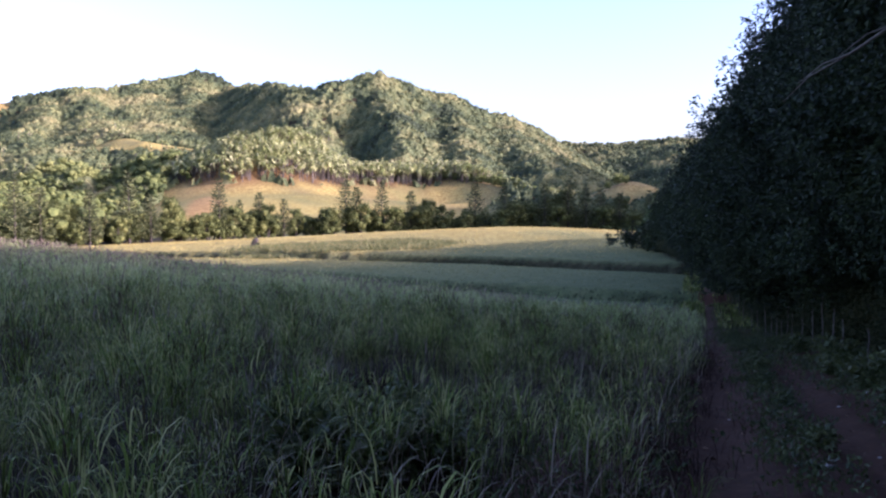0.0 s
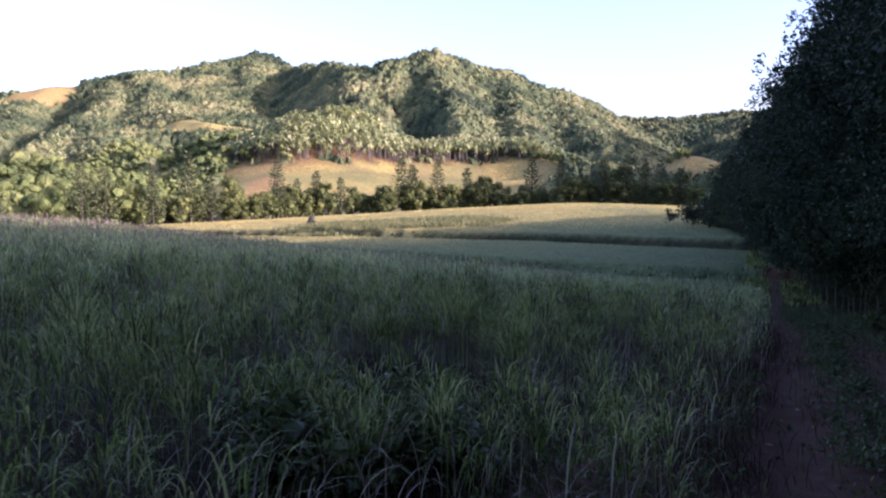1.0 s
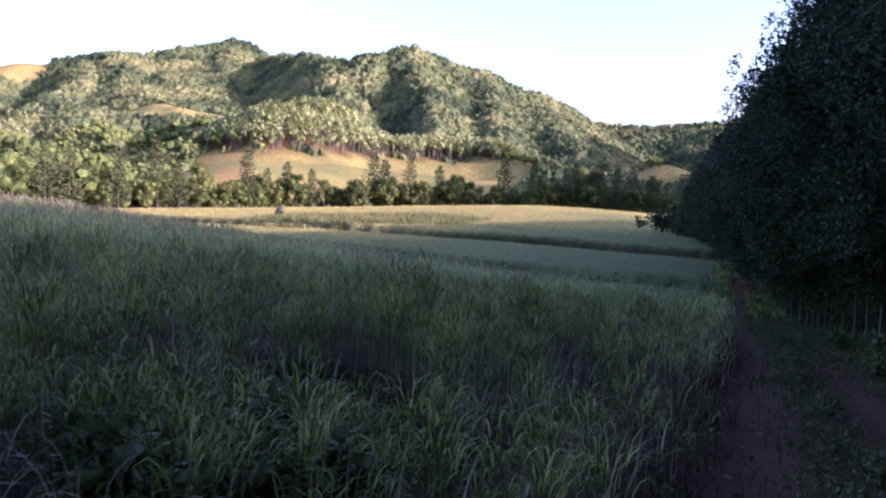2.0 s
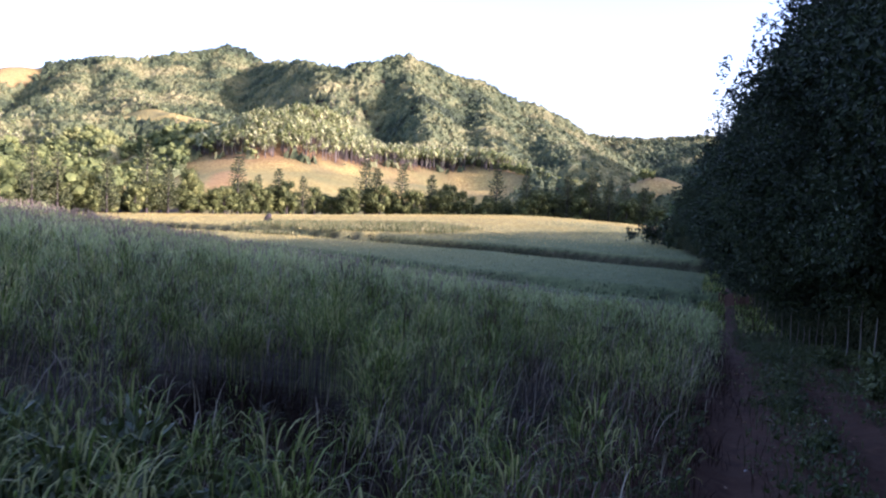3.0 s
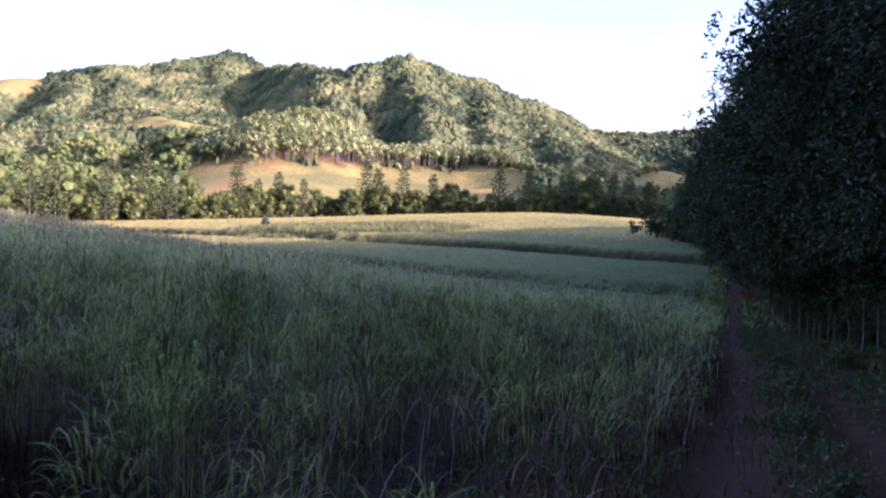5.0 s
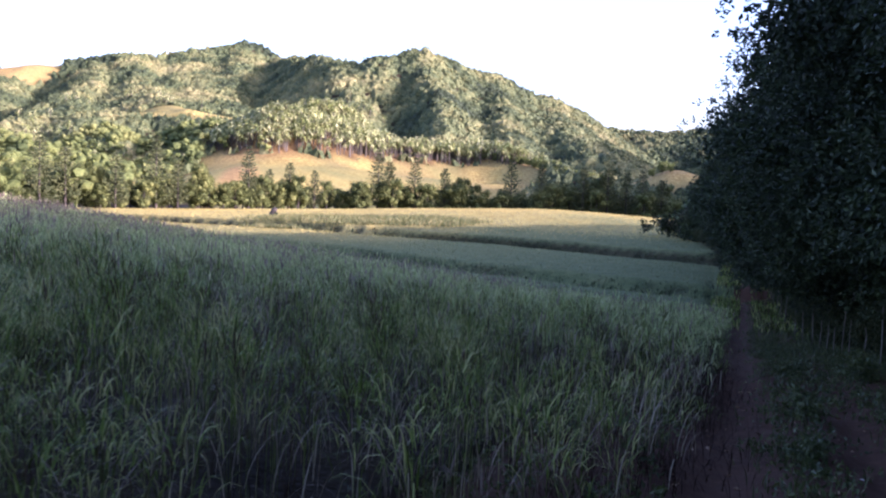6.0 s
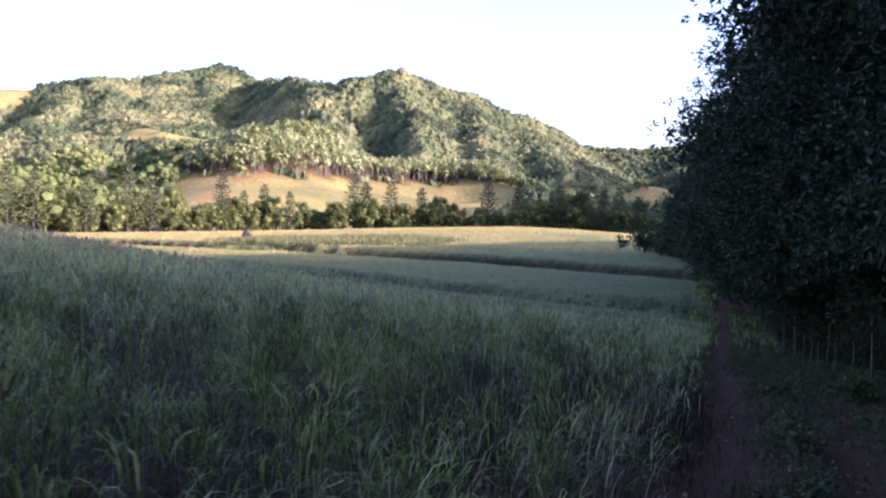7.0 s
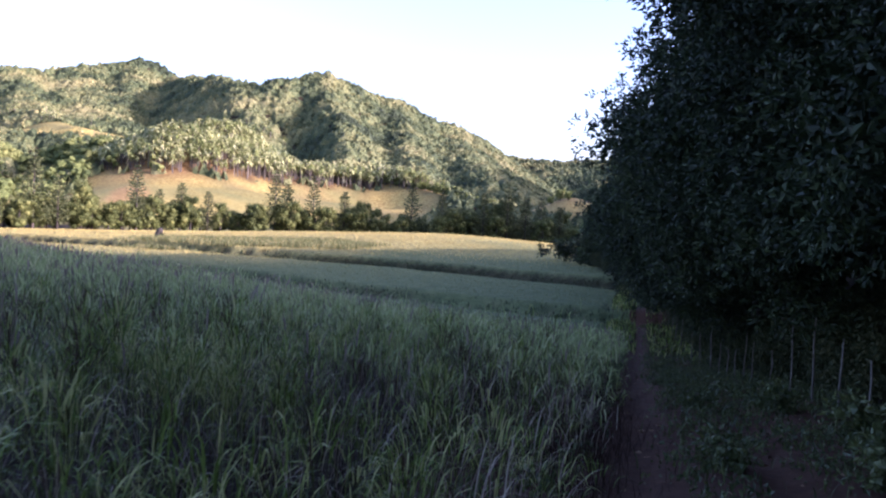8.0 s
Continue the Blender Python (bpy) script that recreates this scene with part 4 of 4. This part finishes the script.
def weed_clump():
    t = thing("weed_clump", "knee-high bushy green weed on the verge of the track", "weed", "verge weeds")
    for a in (0.2, 1.5, 2.8, 4.0, 5.2):
        part("stem", mesh_of("weed_stem", *tube([(0, 0, -0.03), (math.cos(a) * 0.08, math.sin(a) * 0.08, 0.2), (math.cos(a) * 0.18, math.sin(a) * 0.18, 0.4)], [0.008, 0.006, 0.003], 4), WEED), t)
    lumps = [(rng.normal(0, 0.13), rng.normal(0, 0.13), rng.uniform(0.08, 0.38), *(rng.uniform(0.09, 0.15, 3))) for _ in range(12)]
    part("foliage", mesh_of("weed_foliage", *leafy_crown(lumps, 70, 0.075, 0.5, 5), WEED), t)
    return t


wk = weed_clump()
for x, y, s in [(1.15, 9.6, 0.6), (1.05, 12.9, 0.5), (2.7, 16.0, 1.3), (2.45, 18.6, 1.0), (0.95, 16.2, 0.5), (2.9, 21.0, 1.2), (1.05, 18.9, 0.8), (2.6, 12.3, 1.0), (3.2, 10.4, 1.25),
                (2.2, 24.2, 1.0), (1.0, 23.4, 0.7), (3.0, 14.1, 0.9), (2.5, 7.4, 1.0), (1.2, 6.2, 0.5), (-2.35, 5.9, 1.2), (-2.7, 6.3, 1.3), (-3.0, 5.8, 1.2), (-2.0, 6.3, 1.1), (-2.5, 5.4, 1.2), (-3.3, 6.2, 1.2), (-2.9, 5.3, 1.1)]:
    place(wk, x, y, rng.uniform(0, 360), s * 1.1, 0.02)


def stone(x, y, s):
    v, f = lump(*ICO1, (0, 0, 0), (s, s * 0.8, s * 0.5), 0.12)
    m, n, l, b = STONE
    ob = new("stone", mesh_of("stone", v, f, m, False))
    ob.matrix_basis = pose(x, y, float(track_z(np.array(x), np.array(y))) + s * 0.15, 0, 0, rng.uniform(0, 360))
    tagged(ob, "small pale stone lying on the dirt track", "stone", "track stones")


STONE = material("stone")
STONE[3].inputs["Roughness"].default_value = 0.9
_c = noise_node(STONE[1], STONE[2], 25, 5, 0.6)
STONE[2].new(ramp_node(STONE[1], STONE[2], _c, [(0.3, (0.22, 0.19, 0.16)), (0.7, (0.45, 0.41, 0.36))]), STONE[3].inputs["Base Color"])
for x, y, s in [(0.85, 8.3, 0.03), (1.15, 8.6, 0.05), (2.25, 11.8, 0.05), (1.75, 9.4, 0.03), (0.3, 11.5, 0.025), (1.9, 13.4, 0.04), (2.6, 15.3, 0.06), (0.6, 6.4, 0.03), (2.9, 19.0, 0.07), (1.4, 15.7, 0.03)]:
    stone(x, y, s)


# ---- the valley's trees ----
rng = np.random.default_rng(33)


def clump_tree(h, w, n, trunk=0.25):
    """A round-headed tree seen from afar: a trunk and a crown of many uneven leafy clumps with loose sprays."""
    lumps = []
    for i in range(n):
        d = rng.normal(0, 1, 3)
        d /= np.linalg.norm(d)
        k = rng.uniform(0.55, 1.0)
        r = w * rng.uniform(0.2, 0.36)
        lumps.append((d[0] * w * 0.72 * k, d[1] * w * 0.72 * k, h * (0.5 + 0.42 * d[2] * k), r, r, r * 0.8))
    return limbs(h * 0.75, w * 0.7, trunk, 5), leafy_crown(lumps, 2.6, 0.3, 0.8, 6)


def line_kind(mat, label):
    t = thing("valley_tree", label, "tree", "tree line across the valley")
    (tv, tf), (cv, cf) = clump_tree(9.0, 4.2, 20)
    part("trunk", mesh_of("valley_trunk", tv, tf, BARK, True), t)
    part("crown", mesh_of("valley_crown", cv, cf, mat), t)
    return t


def pine_kind(h, label):
    """A columnar pine: whorls of flat, upturned branches around a straight trunk."""
    t = thing("column_pine", label, "pine tree", "tall pines in the tree line")
    part("trunk", mesh_of("pine_trunk", *tube([(0, 0, -0.4), (0, 0, h * 0.5), (0, 0, h)], [0.28, 0.17, 0.03], 7), BARK, True), t)
    pieces = []
    tiers = 20
    for i in range(tiers):
        u = i / (tiers - 1)
        z = h * (0.12 + 0.87 * u) + rng.uniform(-0.2, 0.2)
        reach = h * 0.25 * (1 - u) ** 0.75 * rng.uniform(0.7, 1.15) + 0.3
        for k in range(7):
            a = 6.283 * (k + 0.5 * (i % 2)) / 7 + rng.uniform(-0.25, 0.25)
            rr = reach * rng.uniform(0.55, 1.15)
            ca, sa = math.cos(a), math.sin(a)
            m = 3 + int(rr * 2.2)
            q = np.linspace(0.25, 1.0, m)
            at = np.stack([ca * rr * q, sa * rr * q, z + rr * (0.28 * q * q - 0.05)], -1) + rng.normal(0, 0.07, (m, 3))
            out = np.stack([ca + rng.normal(0, 0.8, m), sa + rng.normal(0, 0.8, m), rng.normal(0.35, 0.25, m)], -1)
            pieces.append(leaves(at, out, rng.uniform(0.45, 0.85, m), rng.uniform(0.28, 0.42, m)))
    v, f = join(pieces)
    part("crown", mesh_of("pine_crown", v, f, PINE), t)
    return t


line_kinds = [line_kind(LINE_TREE, "round green broadleaf tree in the valley tree line"), line_kind(LINE_TREE, "round green broadleaf tree in the valley tree line"),
              line_kind(WOODLAND, "bright green sunlit broadleaf tree at the valley's edge")]
pines = [pine_kind(15.0, "tall columnar pine with tiered branches"), pine_kind(12.0, "slender columnar pine with tiered branches")]

# the tree line: a bent line across the valley floor, two to three trees deep
LINE = [(-190, 95), (-168, 112), (-150, 132), (-141, 155), (-138, 180), (-128, 205), (-105, 228), (-75, 250), (-40, 262), (-5, 268), (30, 270)]


def along(u):
    k = np.clip(u, 0, 0.9999) * (len(LINE) - 1)
    i, s = int(k), k - int(k)
    return LINE[i][0] + s * (LINE[i + 1][0] - LINE[i][0]), LINE[i][1] + s * (LINE[i + 1][1] - LINE[i][1])


for i in range(150):
    x, y = along((i + rng.uniform(-0.4, 0.4)) / 150)
    back = rng.uniform(0, 26)
    x, y = x - 0.4 * back + rng.uniform(-2, 2), y + back
    place(line_kinds[2 if (x < -150 and rng.uniform() < 0.5) else i % 2], x, y, rng.uniform(0, 360), rng.uniform(0.5, 1.15) * (1.2 if x > -62 else 0.85 if -148 < x < -95 else 1.0), 0.2, rng.uniform(0.75, 1.6))
for i in range(34):
    x, y = along(0.34 + 0.38 * (i + rng.uniform(-0.4, 0.4)) / 34)
    place(line_kinds[i % 2], x + rng.uniform(-2, 2), y + rng.uniform(-1, 9), rng.uniform(0, 360), rng.uniform(0.6, 1.05), 0.2, rng.uniform(0.85, 1.3))
for i in range(34):
    x, y = along(0.72 + 0.25 * (i + rng.uniform(-0.4, 0.4)) / 34)
    place(line_kinds[i % 2], x + rng.uniform(-2, 2), y + rng.uniform(-3, 14), rng.uniform(0, 360), rng.uniform(0.8, 1.25), 0.2, rng.uniform(0.9, 1.3))
for u, k, s in [(0.05, 0, 0.8), (0.10, 1, 0.8), (0.155, 0, 0.95), (0.23, 0, 0.95), (0.245, 1, 1.0), (0.30, 1, 0.95), (0.335, 0, 1.05), (0.36, 1, 0.9), (0.455, 0, 1.0), (0.475, 1, 0.85), (0.50, 1, 1.0), (0.525, 1, 0.85), (0.575, 0, 1.05),
                (0.595, 1, 1.1), (0.615, 0, 0.95), (0.64, 1, 1.0), (0.70, 0, 1.0), (0.735, 0, 0.95), (0.765, 1, 1.15), (0.785, 0, 1.0), (0.80, 1, 1.1), (0.815, 0, 0.95), (0.835, 1, 1.0), (0.86, 0, 0.9), (0.885, 1, 1.0)]:
    x, y = along(u)
    place(pines[k], x + rng.uniform(-2, 2), y + rng.uniform(1, 9), rng.uniform(0, 360), s * 1.16, 0.2)

for (ax, ay, az), (bx, by, bz) in zip(BUSH_RIDGE[0], BUSH_RIDGE[0][1:]):
    for k in range(9):
        u = (k + rng.uniform(-0.3, 0.3)) / 9
        place(line_kinds[2], ax + u * (bx - ax) + rng.uniform(-2, 2), ay + u * (by - ay) + rng.uniform(-3, 2), rng.uniform(0, 360), rng.uniform(0.5, 0.8), 0.6, rng.uniform(0.75, 1.1))
for x, y, k in [(-44, 399, 0.75), (-40, 396, 0.6), (-48, 395, 0.55)]:
    place(line_kinds[2], x, y, rng.uniform(0, 360), k, 0.3)


# ---- woods on the hills ----
rng = np.random.default_rng(34)


def forest_kinds(count, n, w, h, sub, sprays=22, spray=0.34):
    """Crowns for distant woods: uneven clumps on a short stem."""
    out = []
    for _ in range(count):
        pieces = []
        for i in range(n):
            d = rng.normal(0, 1, 3)
            d /= np.linalg.norm(d)
            r = w * rng.uniform(0.28, 0.5)
            pieces.append(lump(*sub, (d[0] * w * 0.62, d[1] * w * 0.62, h * 0.6 + d[2] * h * 0.24), (r, r, r * 0.85), 0.2))
        m = sprays
        d = rng.normal(0, 1, (m, 3))
        d /= np.linalg.norm(d, axis=1, keepdims=True)
        pieces.append(leaves(d * np.array([w, w, h * 0.42]) * 0.85 + (0, 0, h * 0.6), d + rng.normal(0, 0.5, (m, 3)), np.full(m, w * spray), np.full(m, w * spray * 0.5)))
        if sprays > 10:
            pieces.append(tube([(0, 0, -1.5), (0, 0, h * 0.55)], [0.25, 0.12], 4))
        out.append(join(pieces))
    return out


def palm_kinds(count):
    """Tall palms with a fan of arching fronds."""
    out = []
    for _ in range(count):
        h = rng.uniform(3.8, 7.2)
        pieces = []
        m = 18
        for k in range(m):
            a = 6.283 * k / m * 2.4 + rng.uniform(-0.2, 0.2)
            e = rng.uniform(-0.95, 1.3)
            L = rng.uniform(1.7, 2.5)
            ca, sa = math.cos(a), math.sin(a)
            w = 0.24
            pts = []
            for s, dw in ((0.0, 0.15), (0.45, 1.0), (0.8, 0.75)):
                o, u = L * s * math.cos(e) + 0.0, L * (s * math.sin(e) - 0.42 * s * s)
                pts += [(ca * o - sa * w * dw, sa * o + ca * w * dw, h + u), (ca * o + sa * w * dw, sa * o - ca * w * dw, h + u - 0.05)]
            o, u = L * math.cos(e), L * (math.sin(e) - 0.55)
            pts.append((ca * o, sa * o, h + u))
            pieces.append((np.array(pts), [np.array([(0, 1, 3, 2), (2, 3, 5, 4)]), np.array([(4, 5, 6)])]))
        out.append((join(pieces), tube([(0, 0, -0.8), (0.1, 0.05, h * 0.5), (0, 0, h)], [0.2, 0.14, 0.11], 5)))
    return out


def spread(kinds, x, y, size, tall=None):
    """Copies of kinds at the places given, joined."""
    vs, ts, qs, base = [], [], [], 0
    z = land(x, y)
    pick = rng.integers(0, len(kinds), len(x))
    turn = rng.uniform(0, 6.283, len(x))
    tall = np.ones(len(x)) if tall is None else tall
    for k, (v, f) in enumerate(kinds):
        w = np.nonzero(pick == k)[0]
        if not len(w):
            continue
        c, s = np.cos(turn[w])[:, None], np.sin(turn[w])[:, None]
        X = (v[None, :, 0] * c - v[None, :, 1] * s) * size[w, None] + x[w, None]
        Y = (v[None, :, 0] * s + v[None, :, 1] * c) * size[w, None] + y[w, None]
        Z = v[None, :, 2] * (size[w] * tall[w])[:, None] + z[w, None]
        vs.append(np.stack([X, Y, Z], -1).reshape(-1, 3))
        off = base + (np.arange(len(w)) * len(v))[:, None, None]
        for g in (f if isinstance(f, list) else [f]):
            (ts if g.shape[1] == 3 else qs).append((g[None] + off).reshape(-1, g.shape[1]))
        base += len(w) * len(v)
    out = [np.concatenate(a) for a in (ts, qs) if a]
    return np.concatenate(vs), out


def hill_reach(x, y):
    """How far from the start the wooded slopes run before they drop behind their ridge."""
    return np.interp(np.degrees(np.arctan2(-x, y)), [2, 8, 12, 14, 22, 28, 31, 33, 35, 40, 46, 54], [1380, 1380, 1010, 890, 810, 810, 920, 1030, 1040, 1020, 1040, 1050])


def palm_zone(x, y):
    hf = hill_front(x, y)
    return (y < 455) * smooth(12, 15, hf) * smooth(120, 100, hf) * smooth(-268, -256, x) * smooth(-76, -88, x)


def facing(x, y):
    return (np.degrees(np.arctan2(-x, y)) < 54) & (np.degrees(np.arctan2(-x, y)) > -12)


def canopy():
    """The closed roof of the hill woods: a sheet of rounded crowns, each with its own height."""
    step = 1.7
    gx, gy = np.arange(-920, 130, step), np.arange(255, 1000, step)
    X, Y = np.meshgrid(gx, gy, indexing="ij")
    R = np.hypot(X, Y)
    ok = facing(X, Y) & (R > 300) & (R < hill_reach(X, Y) + 30) & (cover_of(X, Y)[1] > 0.5) & (palm_zone(X, Y) < 0.4)
    top = np.zeros(X.shape)
    n = 46000
    sx, sy = rng.uniform(-920, 128, n), rng.uniform(257, 998, n)
    sr = rng.uniform(1.5, 3.4, n)
    sh = 1.2 + sr * rng.uniform(0.5, 1.3, n)
    ci, cj = ((sx + 920) / step).astype(int), ((sy - 255) / step).astype(int)
    for di in range(-3, 4):
        for dj in range(-3, 4):
            i, j = np.clip(ci + di, 0, len(gx) - 1), np.clip(cj + dj, 0, len(gy) - 1)
            d2 = ((gx[i] - sx) ** 2 + (gy[j] - sy) ** 2) / sr ** 2
            np.maximum.at(top, (i, j), sh * np.sqrt(np.clip(1 - d2, 0, 1)))
    top = top + 0.45 * rng.normal(0, 1, top.shape)
    Z = land(X, Y) + np.where(ok, top, -1.0)
    jit = rng.uniform(-0.8, 0.8, (2, *X.shape))
    idx = np.arange(X.size).reshape(X.shape)
    keep = (ok[:-1, :-1] | ok[1:, 1:]) & (ok[1:, :-1] | ok[:-1, 1:])
    q = np.stack([idx[:-1, :-1], idx[1:, :-1], idx[1:, 1:], idx[:-1, 1:]], -1)[keep]
    used_v, q = np.unique(q, return_inverse=True)
    v = np.stack([X + jit[0], Y + jit[1], Z], -1).reshape(-1, 3)[used_v]
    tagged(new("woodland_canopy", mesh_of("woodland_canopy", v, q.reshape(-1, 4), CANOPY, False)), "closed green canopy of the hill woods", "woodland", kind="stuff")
    # sprays of leaves over the crowns
    k = rng.integers(0, len(v), 120000)
    o = rng.normal(0, 0.7, (len(k), 3)) + np.array([0.15, -0.35, 0.75])
    ln = rng.uniform(0.9, 1.9, len(k))
    sv, sf = leaves(v[k] + rng.normal(0, 0.5, (len(k), 3)), o, ln, ln * rng.uniform(0.5, 0.75, len(k)))
    tagged(new("hazed_canopy_leaves", mesh_of("hazed_canopy_leaves", sv, sf, FOREST)), "loose leafy sprays over the hill woods' canopy", "woodland", kind="stuff")


def woods():
    far = forest_kinds(5, 5, 3.4, 8.0, ICO1, 12)
    farther = forest_kinds(5, 3, 3.6, 7.0, ICO1, 5)
    canopy()
    x, y = scatter(17000, -1000, 120, 250, 1380, lambda x, y: facing(x, y) * (cover_of(x, y)[1] > 0.4) * (np.hypot(x, y) > 300) * (np.hypot(x, y) < 1380) * (palm_zone(x, y) < 0.4) * (np.hypot(x, y) < hill_reach(x, y))
                   * np.clip(1.0 - np.hypot(x, y) / 2200, 0.25, 1) * np.clip(0.85 + 0.5 * waves(x, y, 60, 18), 0.25, 1))
    s = rng.uniform(0.35, 0.8, len(x)) * (1 + 0.35 * smooth(900, 1200, np.hypot(x, y)))
    fx, fy = scatter(5200, -330, 250, 1080, 1400, lambda x, y: facing(x, y) * (np.hypot(x, y) > 1080) * (np.hypot(x, y) < 1390))
    x, y, s = np.concatenate([x, fx]), np.concatenate([y, fy]), np.concatenate([s, rng.uniform(0.9, 1.6, len(fx))])
    near_part = np.hypot(x, y) < 480
    wv, wf = join([spread(far, x[near_part], y[near_part], s[near_part]), spread(farther, x[~near_part], y[~near_part], s[~near_part])])
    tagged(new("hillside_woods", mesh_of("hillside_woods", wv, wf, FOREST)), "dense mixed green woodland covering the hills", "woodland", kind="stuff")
    x, y = scatter(2000, -380, -120, 165, 420, lambda x, y: facing(x, y) * (cover_of(x, y)[1] > 0.4) * (palm_zone(x, y) < 0.3) * smooth(-170, -215, x) * (np.hypot(x, y) > 262) * ((np.degrees(np.arctan2(-x, y)) > 40.5) | (np.hypot(x, y) > 345)))
    lx, ly = scatter(1150, -330, -135, 90, 265, lambda x, y: facing(x, y) * smooth(-142, -154, x + 0.25 * (y - 150)) * (np.degrees(np.arctan2(-x, y)) > 41.5) * (np.hypot(x, y) > 205))
    x, y = np.concatenate([x, lx]), np.concatenate([y, ly])
    leafy = forest_kinds(6, 6, 3.2, 8.0, ICO1, 150, 0.11)
    tagged(new("valley_woods", mesh_of("valley_woods", *spread(leafy, x, y, rng.uniform(0.6, 1.3, len(x))), WOODLAND)), "bright green sunlit woodland on the valley side", "woodland", kind="stuff")
    pk = palm_kinds(6)
    x, y = scatter(11500, -300, -60, 270, 470, lambda x, y: palm_zone(x, y) * 0.85)
    x2, y2 = scatter(2600, -520, -240, 300, 560, lambda x, y: facing(x, y) * (cover_of(x, y)[1] > 0.4) * smooth(0.1, 0.6, waves(x, y, 70, 19)) * 0.45)
    x, y = np.concatenate([x, x2]), np.concatenate([y, y2])
    s = rng.uniform(0.9, 1.4, len(x))
    state = rng.bit_generator.state
    tagged(new("palm_grove", mesh_of("palm_grove", *spread([k[0] for k in pk], x, y, s), PALM)), "pale green palms crowding the hill terrace", "palms", kind="stuff")
    rng.bit_generator.state = state
    tagged(new("palm_trunks", mesh_of("palm_trunks", *spread([k[1] for k in pk], x, y, s), PALM_BARK)), "slim grey-brown palm trunks on the hill terrace", "palms", kind="stuff")
    # rows of young plants in the sunlit field
    row = rng.integers(0, 19, 1700)
    u = rng.uniform(-1, 1, 1700)
    c, s_ = math.cos(radians(26)), math.sin(radians(26))
    q = (row - 9) * 1.7 + rng.normal(0, 0.25, 1700)
    u = u * (1 - 0.35 * np.abs(row - 9) / 9)
    x, y = -57 + u * 20 * c - q * s_, 119 + u * 20 * s_ + q * c
    x, y = np.repeat(x, 9) + rng.normal(0, 0.3, 9 * len(x)), np.repeat(y, 9) + rng.normal(0, 0.3, 9 * len(y))
    n = len(x)
    tagged(new("crop_rows", mesh_of("crop_rows", *blades(x, y, land(x, y) - 0.03, rng.uniform(0.35, 0.95, n), rng.uniform(0.06, 0.12, n), np.abs(rng.normal(0.4, 0.25, n)), rng.uniform(0, 6.283, n), 3, 1.0), RANK)),
           "rows of rank yellow-green grass in the sunlit field", "crop", kind="stuff")


woods()


def field_stump():
    t = thing("tree_stump", "dark leaning old stump standing alone in the sunlit field", "stump")
    part("trunk", mesh_of("stump_trunk", *tube([(0, 0, -0.3), (0.15, 0, 0.9), (0.55, 0.1, 1.8), (1.0, 0.1, 2.4)], [1.05, 0.85, 0.8, 0.5], 10), BARK, True), t)
    lumps = [(rng.normal(0.5, 0.5), rng.normal(0, 0.4), rng.uniform(0.6, 2.3), *(rng.uniform(0.35, 0.6, 3))) for _ in range(8)]
    part("creeper", mesh_of("stump_creeper", *leafy_crown(lumps, 3, 0.3, 0.7), HEDGE), t, "dark climbing leaves over the stump")
    place(t, -77.2, 125.0, 20, 0.62)


field_stump()
